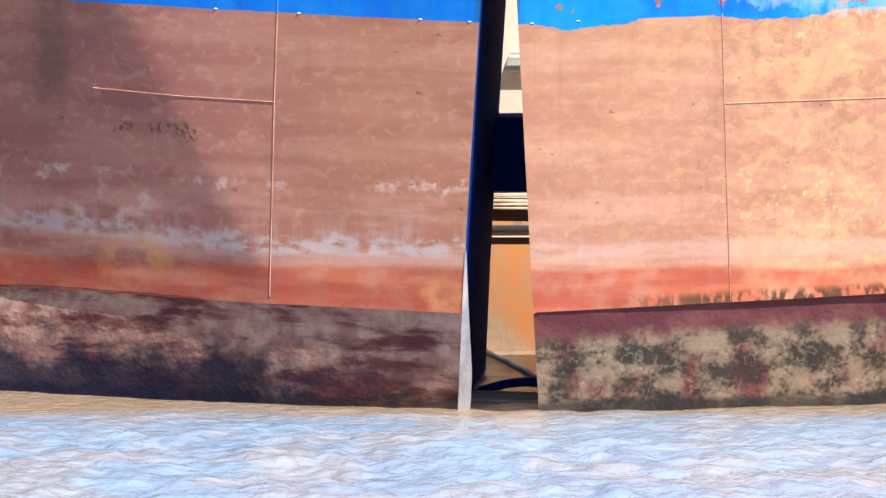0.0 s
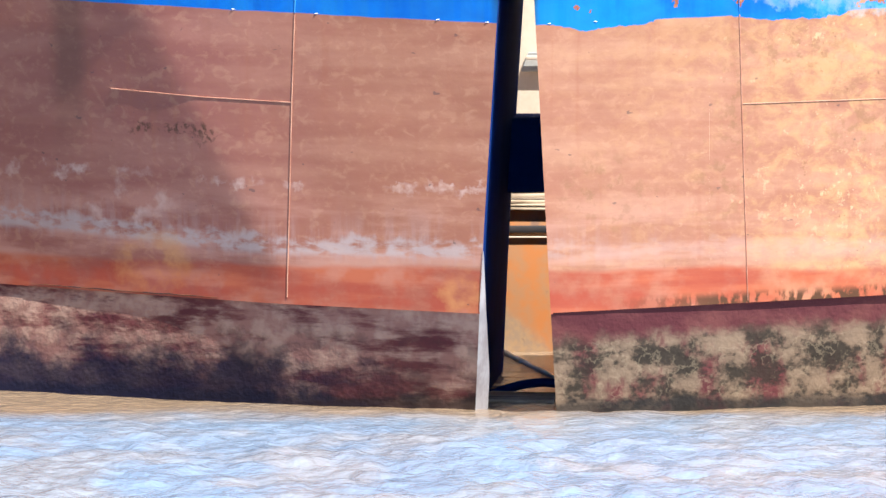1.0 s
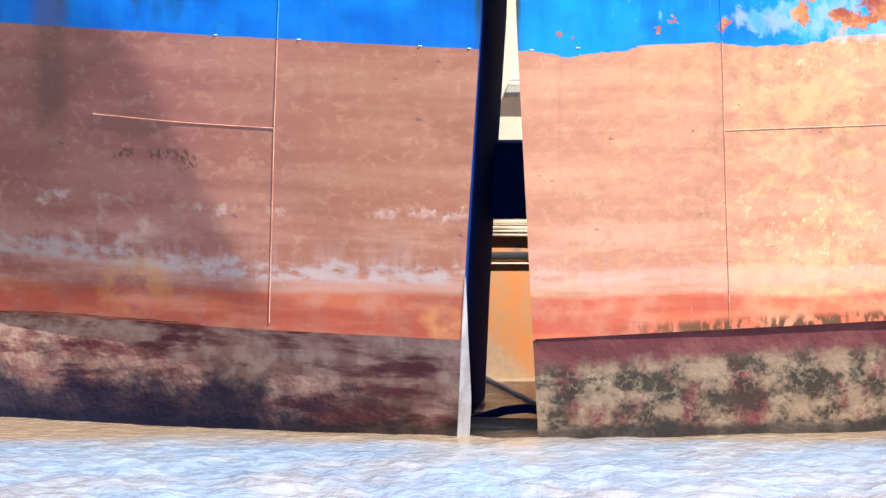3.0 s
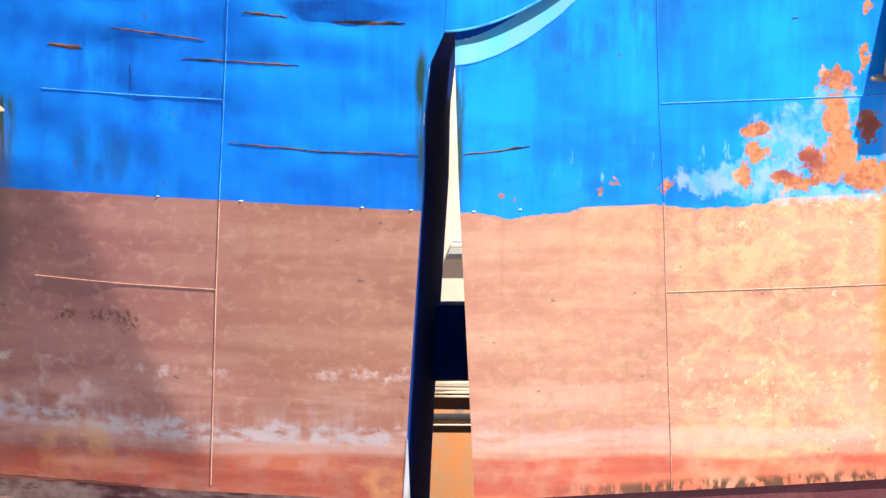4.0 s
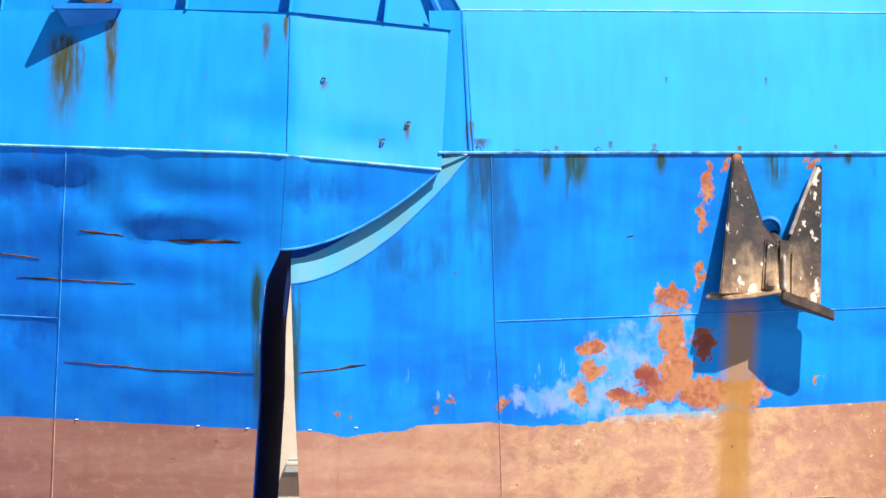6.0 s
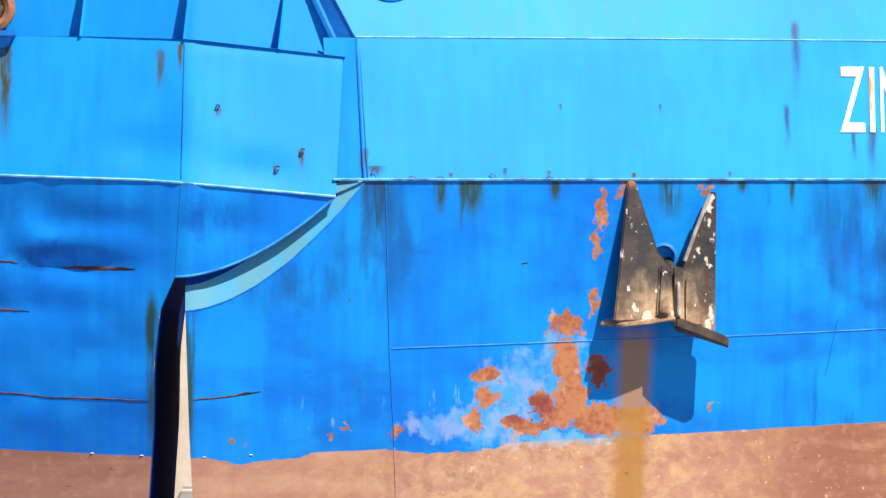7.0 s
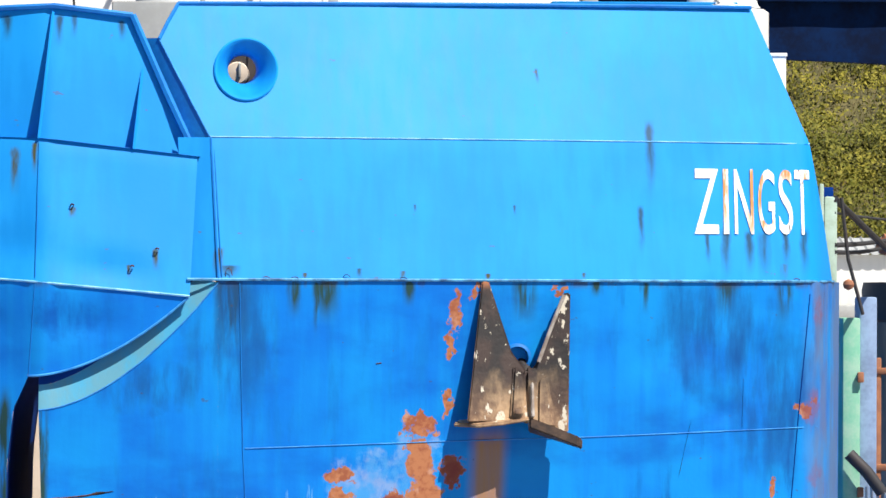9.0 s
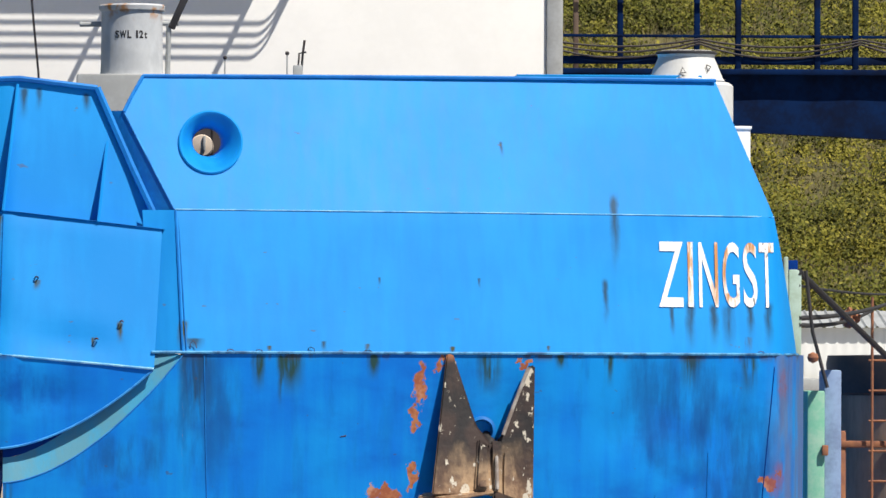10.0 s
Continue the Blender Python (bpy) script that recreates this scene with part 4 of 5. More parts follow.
def ship_name():
    mat = letter_material()
    for ch, x0, x1 in (("Z", 5.335, 5.545), ("I", 5.585, 5.63), ("N", 5.68, 5.845), ("G", 5.885, 6.03), ("S", 6.065, 6.185), ("T", 6.205, 6.335)):
        data = glyphs(ch, 1.0, 0.006)
        co = [v.co.copy() for v in data.vertices]
        a, b = min(c.x for c in co), max(c.x for c in co)
        lo, hi = min(c.y for c in co), max(c.y for c in co)
        for v in data.vertices:
            x = lerp(x0, x1, (v.co.x - a) / (b - a))
            z = lerp(5.595, 6.135, (v.co.y - lo) / (hi - lo))
            v.co = (x, front(x, z) - 0.4 * wobble(x, z) - 0.010, z)
        data.materials.append(mat)
        ob = new("letter", data)
        ob.parent = PLATES["name_strake"]
        tagged(ob, "white painted letter " + ch)


ship_name()


# ---- anchors ----
M_DARK = plain("dark_steel", (0.03, 0.03, 0.035), (0.05, 0.04, 0.04), 3.0, 0.6)

def anchor_material():
    k = Mat("worn_anchor_steel", 0.7)
    n, fine = k.noise(5.0, (1, 1, 0.6), 5.0, shift=3.0), k.noise(22.0, detail=5.0, shift=5.0)
    c = k.mix(k.step(n, 0.4, 0.6), (0.012, 0.010, 0.011), (0.040, 0.023, 0.019))
    worn = k.step(k.add(k.z, k.mul(k.sub(n, 0.5), 0.8)), 0.48, 0.04)
    c = k.mix(worn, c, k.mix(k.step(k.add(k.mul(n, 0.7), k.mul(fine, 0.3)), 0.40, 0.62), (0.44, 0.29, 0.165), (0.19, 0.105, 0.06)))
    c = k.mix(k.step(k.z, 1.12, 1.2), c, (0.32, 0.12, 0.05))
    lime = k.add(k.noise(7.0, (1.3, 1, 0.8), 5.0, 0.65, shift=12.0), k.mul(k.step(k.x, 0.15, 0.35), 0.07))
    c = k.mix(k.step(lime, 0.60, 0.63), c, (0.58, 0.52, 0.42))
    k.bump(k.add(n, k.mul(fine, 0.5)), 0.5, 0.02)
    return k.colour(c)


M_ANCHOR = anchor_material()
# darker steel for the right palm, its shade put into the colour
M_PALM_SHADE = plain("shaded_palm_steel", (0.035, 0.024, 0.020), (0.10, 0.06, 0.04), 7.0, 0.7)
M_PALELIT = plain("pale_lit_steel", (0.42, 0.38, 0.34), (0.24, 0.19, 0.16), 9.0, 0.5)
ANCHOR_AT = (3.85, front(3.85, 4.2), 4.0)


def slab(outline, thick, bevel=0.012):
    """A thick plate from (x, y, z) corners; its back lies thick behind."""
    bm = bmesh.new()
    a = [bm.verts.new(p) for p in outline]
    b = [bm.verts.new((p[0], p[1] + thick, p[2])) for p in outline]
    bm.faces.new(a), bm.faces.new(b[::-1])
    for i in range(len(outline)):
        j = (i + 1) % len(outline)
        bm.faces.new((a[i], b[i], b[j], a[j]))
    bmesh.ops.recalc_face_normals(bm, faces=bm.faces[:])
    bmesh.ops.bevel(bm, geom=bm.edges[:], offset=bevel, segments=2, affect="EDGES")
    bmesh.ops.triangulate(bm, faces=bm.faces[:])
    return bm


def anchor():
    a = thing("anchor", "rusty dark brown stockless steel anchor stowed against the bow", "anchor", "bow anchors")
    a.location = ANCHOR_AT
    def p(x, z, out): return (x - 3.85, -0.55 * out + 0.30 * (x - 3.85), z - 4.0)
    fluke = part("fluke", slab([p(3.42, 4.06, 0.52), p(3.545, 5.20, 0.13), p(3.60, 5.20, 0.12), p(3.79, 4.62, 0.26), p(3.90, 4.48, 0.32), p(3.93, 4.06, 0.40)], 0.09), M_ANCHOR, a)
    fluke_b = part("fluke", slab([p(3.93, 4.03, 0.40), p(3.95, 4.48, 0.34), p(4.01, 4.56, 0.32), p(4.21, 5.10, 0.28), p(4.27, 5.11, 0.30), p(4.25, 3.97, 0.52)], 0.09), M_ANCHOR, a)
    # thick roots of the flukes
    part("fluke_root", slab([p(3.77, 4.06, 0.52), p(3.80, 4.52, 0.37), p(3.89, 4.46, 0.44), p(3.915, 4.06, 0.56)], 0.14, 0.02), M_ANCHOR, fluke)
    part("fluke_root", slab([p(3.98, 4.03, 0.54), p(3.99, 4.42, 0.42), p(4.08, 4.46, 0.42), p(4.15, 4.0, 0.58)], 0.12, 0.03), M_ANCHOR, fluke_b)
    # crown between them, with the shank head
    part("crown", slab([p(3.90, 4.02, 0.52), p(3.89, 4.50, 0.42), p(4.02, 4.49, 0.42), p(4.03, 4.02, 0.54)], 0.30, 0.03), M_ANCHOR, a)
    part("shank", tube([p(3.95, 4.30, 0.30), p(3.90, 4.48, 0.16), p(3.85, 4.57, -0.14)], 0.05, 12), M_ANCHOR, a)
    # tripping palm along the foot
    def palm(rows, thick, mat):
        bm = bmesh.new()
        top = [bm.verts.new(p(x, z, o)) for x, z, o in rows]
        low = [bm.verts.new((v.co.x, v.co.y, v.co.z - thick)) for v in top]
        bm.faces.new(top), bm.faces.new(low[::-1])
        for i in range(len(top)):
            j = (i + 1) % len(top)
            bm.faces.new((top[i], low[i], low[j], top[j]))
        bmesh.ops.recalc_face_normals(bm, faces=bm.faces[:])
        bmesh.ops.bevel(bm, geom=bm.edges[:], offset=0.01, segments=2, affect="EDGES")
        part("palm", bm, mat, a)
    palm([(3.31, 4.05, 0.17), (3.50, 4.045, 0.60), (3.70, 4.06, 0.62), (3.93, 4.10, 0.56), (3.93, 4.12, 0.12), (3.36, 4.08, 0.10)], 0.03, M_ANCHOR)
    palm([(3.93, 4.10, 0.56), (4.14, 4.02, 0.62), (4.33, 3.945, 0.60), (4.37, 3.92, 0.52), (4.22, 3.97, 0.16), (3.93, 4.06, 0.12)], 0.085, M_PALM_SHADE)
    # sunlit inner edge of the outer fluke, painted pale, and the lugs on the crown
    part("lit_edge", tube([p(4.005, 4.545, 0.39), p(4.10, 4.80, 0.36), p(4.215, 5.09, 0.36)], 0.016, 8), M_PALELIT, fluke_b, "steel edge painted pale as if sunlit")
    part("lug", slab([p(3.80, 4.12, 0.62), p(3.80, 4.17, 0.60), p(3.87, 4.19, 0.60), p(3.88, 4.12, 0.62)], 0.06, 0.012), M_ANCHOR, a)
    part("lug", slab([p(3.94, 4.10, 0.60), p(3.94, 4.38, 0.50), p(3.965, 4.38, 0.50), p(3.97, 4.10, 0.60)], 0.08, 0.008), M_PALELIT, a)
    return a


ANCHOR = anchor()
copy_thing(ANCHOR, Matrix.Translation((-4.27, front(-4.27, 4.0) - 0.02, 3.73)) @ Matrix.Diagonal((-1, 1, 1, 1)))
# mouths of the hawse pipes
for hx, hz, owner in ((3.84, 4.58, STARBOARD), (-4.26, 4.31, PORT)):
    bm = lathe([(0.115, 0.0), (0.115, 0.05), (0.09, 0.06), (0.075, 0.0), (0.07, -0.3), (0.0, -0.3)], sides=28,
               m=Matrix.Translation((hx, front(hx, hz), hz)) @ Matrix.Rotation(radians(90), 4, "X"))
    part("hawse_pipe", bm, M_BLUE, owner, "round blue hawse pipe mouth")


# ---- deck gear behind the bulwark ----
def bollard():
    b = thing("mooring_bollard", "grey steel mooring bollard with rusty rim and load marking", "bollard")
    b.location = (0.98, 2.8, 5.05)
    z = -5.05
    part("pedestal", box(-0.46, -0.3, 0.0, 0.37, 0.5, 7.53 + z, 0.02), M_GREY, b)
    drum = part("drum", lathe([(0.27, 7.53 + z), (0.262, 7.56 + z), (0.256, 8.06 + z), (0.275, 8.075 + z), (0.280, 8.11 + z), (0.265, 8.125 + z), (0.0, 8.13 + z)], sides=48), bollard_paint(), b)
    part("pin", tube([(-0.44, 0.05, 7.96 + z), (0.39, 0.05, 7.975 + z)], 0.022, 10), M_GREY, b)
    part("brace", tube([(0.30, 0.1, 7.5 + z), (0.31, 0.05, 7.98 + z)], 0.022, 8), M_GREY, b)
    part("lever", box(-0.03, -0.03, 0, 0.03, 0.03, 0.42, 0.008, Matrix.Translation((0.33, 0.05, 7.93 + z)) @ Matrix.Rotation(radians(24), 4, "Y")), M_DARK, b)
    for ch, x0, x1 in (("S", -0.145, -0.108), ("W", -0.10, -0.045), ("L", -0.036, -0.003), ("1", 0.035, 0.052), ("2", 0.062, 0.098), ("t", 0.108, 0.132)):
        data = glyphs(ch, 0.085, 0.003)
        lo, hi = min(v.co.x for v in data.vertices), max(v.co.x for v in data.vertices)
        for v in data.vertices:
            a = lerp(x0, x1, (v.co.x - lo) / (hi - lo)) / 0.258
            v.co = (0.2606 * math.sin(a), -0.2606 * math.cos(a), 7.835 + z + v.co.y)
        data.materials.append(M_DARK)
        ob = new("marking", data)
        ob.parent = drum
        tagged(ob, "dark stencilled letter")


def bollard_paint():
    k = Mat("chalky_grey_paint", 0.6)
    n = k.noise(5.0, (1, 1, 0.6), 5.0)
    c = k.mix(k.step(n, 0.4, 0.62), (0.52, 0.54, 0.56), (0.42, 0.44, 0.46))
    rim = k.mul(k.step(k.z, 2.90, 3.04), k.step(k.noise(8.0, shift=4.0), 0.48, 0.6))
    return k.colour(k.mix(rim, c, (0.42, 0.20, 0.07)))


def vent():
    v = thing("deck_ventilator", "pale grey mushroom ventilator with a conical cap on deck", "ventilator")
    v.location = (5.68, 3.1, 5.05)
    part("cap", lathe([(0.0, 2.73), (0.22, 2.73), (0.25, 2.70), (0.24, 2.67), (0.31, 2.50), (0.33, 2.47), (0.31, 2.44)], sides=40), M_VENT, v)
    part("trunk", lathe([(0.36, 2.46), (0.40, 2.43), (0.40, 0.0)], sides=40), M_VENT, v)
    part("rim", lathe([(0.245, 2.725), (0.262, 2.715), (0.262, 2.70), (0.245, 2.695)], sides=40), M_DARK, v, "dark weathered rim")
    part("lug", tube([(-0.075, -0.315, 2.53), (-0.06, -0.31, 2.575), (-0.03, -0.318, 2.53), (-0.075, -0.325, 2.528)], 0.005, 6), M_DARK, v)
    part("lug", tube([(0.155, -0.245, 2.60), (0.19, -0.235, 2.585), (0.155, -0.265, 2.54), (0.150, -0.25, 2.60)], 0.005, 6), M_DARK, v)
    c = thing("deck_locker", "small white steel locker on the side deck", "locker")
    c.location = (6.08, 3.1, 5.05)
    part("body", box(-0.12, -0.1, 0.0, 0.14, 0.3, 2.06, 0.01), M_WHITE, c)
    part("lid", box(-0.13, -0.11, 2.06, 0.15, 0.31, 2.09, 0.006), M_WHITE, c)


def small_gear():
    for name, label, pts, r in (("whip_aerial", "thin dark whip aerial standing behind the bulwark", [(0.21, 2.2, 5.05), (0.21, 2.2, 7.5), (0.17, 2.2, 7.9), (0.13, 2.2, 8.35)], 0.010),):
        t = thing(name, label, "aerial")
        part("rod", tube(pts, r, 6), M_DARK, t)
        part("foot", lathe([(0.03, 0.0), (0.03, 0.12), (0.012, 0.14)], at=(0.21, 2.2, 5.05), sides=12), M_GREY, t)
    for x, z in ((1.76, 7.67), (2.28, 7.71)):
        t = thing("sounding_pin", "thin steel pin with a round dark knob on deck", "pin", "knobbed pins")
        t.location = (x, 2.5, 5.05)
        part("rod", tube([(0, 0, 0), (0, 0, z - 5.06)], 0.006, 6), M_GREY, t)
        part("knob", lathe([(0.0, 0.018), (0.014, 0.012), (0.018, 0.0), (0.014, -0.012), (0.0, -0.018)], at=(0, 0, z - 5.05), sides=14), M_DARK, t)
    t = thing("hatch_dog", "small grey hatch clamp with an upright handle", "clamp")
    t.location = (2.38, 2.5, 5.05)
    part("post", box(-0.05, -0.03, 0.0, 0.03, 0.03, 2.56, 0.008), M_GREY, t)
    part("handle", tube([(0.02, 0, 2.5), (0.03, 0, 2.65), (0.045, 0, 2.77)], 0.010, 8), M_DARK, t)
    part("handle", tube([(-0.01, 0, 2.5), (0.0, 0, 2.66), (0.06, 0, 2.67)], 0.008, 8), M_DARK, t)
    t = thing("hatch_cover", "thin blue steel hatch cover lying behind the rail", "hatch")
    t.location = (5.0, 3.2, 5.05)
    part("cover", box(-0.78, -0.4, 2.475, 0.79, 0.4, 2.51, 0.008), M_BULWARK, t)
    part("coaming", box(-0.72, -0.34, 0.0, 0.72, 0.34, 2.475, 0.008), M_BLUE, t)
    # rope lead with a rusty mouth on the port bulwark
    y = nose_front(-1.6, 6.3)
    t = thing("roller_fairlead", "rusty round fairlead on blue bracket with tan rope inside", "fairlead")
    t.location = (-1.6, y, 6.36)
    part("bracket", slab([(-0.36, -0.17, 0.0), (0.2, -0.15, 0.0), (0.2, -0.15, 0.05), (-0.36, -0.17, 0.05)], 0.26, 0.008), M_BLUE, t)
    part("ring", lathe([(0.10, 0.30), (0.115, 0.0), (0.15, -0.02), (0.19, 0.0), (0.20, 0.04), (0.19, 0.10), (0.17, 0.12), (0.17, 0.30)], sides=32,
                       m=Matrix.Translation((0.0, -0.14, 0.23)) @ Matrix.Rotation(radians(-90), 4, "X")), M_RUSTY, t, "rusty steel ring")
    for i in range(4):
        part("rope", tube([(-0.09 + 0.05 * i, -0.06, 0.17), (-0.06 + 0.05 * i, -0.09, 0.24), (-0.09 + 0.05 * i, -0.02, 0.31)], 0.03, 8), M_ROPE, t, "tan coiled rope")
    part("bracket_knee", slab([(-0.32, -0.14, 0.0), (0.18, -0.13, 0.0), (0.12, -0.02, -0.12), (-0.24, -0.02, -0.14)], 0.02, 0.004), M_BLUE, t)


M_RUSTY = plain("rusty_steel", (0.24, 0.10, 0.06), (0.36, 0.15, 0.07), 9.0, 0.8)
M_ROPE = plain("tan_rope", (0.55, 0.38, 0.20), (0.42, 0.28, 0.14), 30.0, 0.9)


def winch():
    w = thing("anchor_winch", "dark anchor winch with a cream drum behind the bulwark", "winch")
    w.location = (1.7, 2.5, 5.05)
    part("frame", box(-0.30, 0.1, 0.0, 0.45, 0.5, 2.25, 0.03), M_DARK, w)
    part("drum", lathe([(0.0, -0.16), (0.085, -0.15), (0.085, 0.06), (0.10, 0.08), (0.10, 0.11)], sides=28, m=Matrix.Translation((-0.13, 0.02, 1.88)) @ Matrix.Rotation(radians(-90), 4, "X")), M_CREAM, w)
    part("pawl", box(-0.12, -0.16, 1.84, -0.10, -0.13, 1.96, 0.004), M_GREY, w)


bollard()
winch()
vent()
small_gear()


# ---- inside the gap ----
def hopper_material():
    """Orange primer with dark blotches, greyer towards the water."""
    k = Mat("stained_orange_plate", 0.7)
    n, fine = k.noise(5.0, detail=5.0), k.noise(20.0, shift=3.0)
    c = k.mix(k.step(n, 0.36, 0.62), (0.46, 0.17, 0.05), (0.38, 0.19, 0.09))
    low = k.step(k.add(k.add(k.z, k.x), k.mul(k.sub(n, 0.5), 0.5)), 0.90, 0.74)
    c = k.mix(k.mul(low, 0.85), c, k.mix(k.step(fine, 0.4, 0.6), (0.29, 0.22, 0.16), (0.36, 0.25, 0.15)))
    return k.colour(k.mix(k.mul(k.step(n, 0.60, 0.68), 0.6), c, (0.16, 0.11, 0.10)))


def hopper():
    h = thing("hopper_bulkhead", "rust-stained orange steel bulkhead inside the open hopper", "bulkhead")
    h.location = (-0.2, 5.5, WATER - 0.6)
    z = -(WATER - 0.6)
    part("plate", box(-1.6, 0.0, 0.0, 1.3, 0.06, 1.10 + z, 0.01), hopper_material(), h)
    part("rubber_band", box(-1.6, -0.03, 0.90 + z, 1.3, -0.002, 0.965 + z, 0.012), M_DARK, h, "dark rubber band")
    part("lip", box(-1.6, -0.03, 0.855 + z, 1.3, -0.002, 0.868 + z, 0.004), M_CREAM, h)
    for i, (a, b, c, tilt) in enumerate(((1.105, 1.125, 0.0, 0.5), (1.14, 1.158, 0.05, -0.7), (1.165, 1.19, -0.04, 0.3), (1.21, 1.245, 0.0, -0.4), (1.255, 1.28, 0.08, 0.3))):
        part("timber", box(-1.5 + c, -0.05 + 0.02 * i, a + z, 1.2, 0.2, b + z, 0.006, Matrix.Translation((0, 0, a + z)) @ Matrix.Rotation(radians(tilt), 4, "Y") @ Matrix.Translation((0, 0, -a - z))), M_TIMBER, h, "weathered timber packing")
    e = thing("hopper_end", "cream painted end wall of the hopper in sun", "bulkhead")
    e.location = (-0.2, 12.0, WATER - 0.6)
    part("wall", box(-3.0, 0.0, 0.0, 2.6, 0.1, 7.0, 0.01), M_CREAM, e)
    part("grab_handle", box(-0.15, -0.14, 2.88, 0.5, -0.10, 2.92, 0.006), M_CREAM, e)
    part("shelf_box", prism([(-0.20, 2.76), (0.5, 2.76), (0.5, 2.95), (-0.13, 2.95)], 0.05, Matrix.Translation((0, -0.056, 0))), M_GREY, e)
    r = thing("mooring_line", "thick pale rope afloat between the barge halves", "rope")
    pts = [(lerp(-0.62, 0.14, i / 12), lerp(6.4, 2.9, i / 12) if i > 3 else lerp(6.4, 2.9, 0.25) - 0.1 * (i - 3), WATER + 0.012 + 0.006 * math.sin(i * 2.1)) for i in range(13)]
    part("rope", tube(pts, 0.022, 8), M_WHITE, r)
    d = thing("floating_hose", "black rubber hose afloat between the barge halves", "hose")
    part("hose", tube([(-0.42, 1.96, -0.19), (-0.30, 2.0, -0.145), (-0.13, 2.03, -0.10), (0.03, 2.05, -0.085), (0.20, 2.05, -0.10)], 0.038, 10), M_NAVY, d)
    # added slab that stands in for bright reflections on the water
    w = thing("reflection_slab", "pale slab added for bright water reflections between the barge halves", "board")
    part("board", box(-0.40, 1.1, -0.19, 0.15, 1.75, -0.135, 0.012, Matrix.Rotation(radians(1.5), 4, "Y")), M_TIMBER, w)


M_TIMBER = plain("weathered_timber", (0.62, 0.52, 0.40), (0.28, 0.20, 0.14), 9.0, 0.8, stretch=(0.3, 1, 2.5))
hopper()


# ---- the barge's deckhouse, far aft ----
def deckhouse():
    d = thing("deckhouse", "white steel deckhouse in full sun with pipe rails", "deckhouse")
    d.location = (0.0, 40.0, 3.0)
    part("front_wall", box(-9.0, 0.0, 0.0, 6.75, 0.2, 12.0, 0.01), M_WHITE, d)
    part("corner_post", box(6.754, -0.05, 0.0, 6.99, 4.0, 12.0, 0.03), M_GREY, d)
    part("base", box(-6.6, 0.2, -3.4, 6.6, 6.0, 0.0, 0.02), M_BLUE, d)
    # pipes of the upper gallery: along the wall, then turned back into it
    for i in range(4):
        x1, z1 = 3.72 + 0.05 * i, 8.67 + 0.165 * i
        line = [(-8.5, -1.0, z1), (x1 - 0.15, -1.0, z1)] + [(x1 - 0.15 * (1 - math.sin(a)), -0.85 - 0.15 * math.cos(a), z1) for a in (0.4, 0.8, 1.2)] + [(x1, -0.8, z1), (x1, 0.0, z1)]
        part("rail", tube(line, 0.017, 8), M_WHITE, d)
    for x in (-4.6, -2.8, -0.9, 0.95, 2.95):
        part("bracket", box(x - 0.03, -1.0, 8.14, x + 0.03, 0.0, 8.2, 0.005), M_WHITE, d)
    part("gallery_floor", box(-8.5, -1.0, 9.27, 3.5, 0.0, 9.33, 0.01), M_WHITE, d)


deckhouse()


# ---- rails and stores along the starboard side deck ----
def side_deck():
    t = thing("side_rail", "pale green steel rail posts along the side deck", "rail")
    t.location = (6.7, 4.0, 0.0)
    part("post", box(-0.05, 0.0, 4.0, 0.06, 0.06, 5.94, 0.012), M_PALEGREEN, t)
    part("post", box(-0.10, -0.06, 5.0, -0.06, 0.0, 6.05, 0.012), M_PALEGREEN, t)
    part("bracket", box(-0.08, 0.02, 5.86, 0.03, 0.08, 6.02, 0.01), M_NAVY, t)
    part("strut", tube([(0.10, 0.03, 5.93), (0.16, 0.03, 5.4), (0.29, 0.03, 4.92)], 0.016, 8), M_DARK, t)
    part("knob", lathe([(0.0, 0.05), (0.04, 0.03), (0.05, 0.0), (0.04, -0.03), (0.0, -0.05)], at=(0.15, -0.1, 5.18), sides=16), M_RUSTY, t)
    c = thing("work_pontoon", "weathered green and pale blue pontoon moored alongside", "pontoon")
    c.location = (7.6, 10.0, WATER)
    green = part("green_panel", box(-0.17, 0.0, 0.0, 0.0, 0.5, 5.02, 0.02), M_GREEN, c)
    part("blue_panel", box(0.004, 0.1, 0.0, 0.17, 0.6, 5.22, 0.02), M_PALEBLUE, c)
    part("deck", box(-0.6, 0.6, -0.4, 3.0, 9.0, 1.2, 0.03), M_NAVY, c)
    for zz in (4.4, 3.3, 2.5):
        part("clip", box(-0.03, -0.05, zz, 0.03, 0.0, zz + 0.1, 0.01), M_RUSTY, green)
    part("fender", tube([(-0.12, -0.12, 3.72), (0.05, -0.14, 3.55), (0.20, -0.12, 3.35)], 0.06, 12), M_DARK, c, "black rubber fender")
    part("float", lathe([(0.0, 0.1), (0.05, 0.09), (0.06, 0.0), (0.05, -0.09), (0.0, -0.1)], at=(0.27, -0.1, 3.25), sides=16), M_WHITE, c)
    for dx in (0.05, 0.10, 0.16):
        part("line", tube([(dx, -0.08, 3.4), (dx + 0.03, -0.08, 1.6), (dx + 0.02, -0.08, 0.2)], 0.012, 6), M_GREY, c)


M_PALEGREEN = plain("pale_green_paint", (0.42, 0.55, 0.48), (0.34, 0.44, 0.36), 6.0, 0.5)
M_GREEN = plain("weathered_green_paint", (0.16, 0.44, 0.30), (0.28, 0.48, 0.36), 4.0, 0.6)
M_PALEBLUE = plain("weathered_pale_blue", (0.24, 0.34, 0.52), (0.16, 0.22, 0.36), 3.0, 0.6)
M_DARKROPE = plain("dark_hawser", (0.04, 0.04, 0.045), (0.02, 0.02, 0.02), 30.0, 0.8)
side_deck()


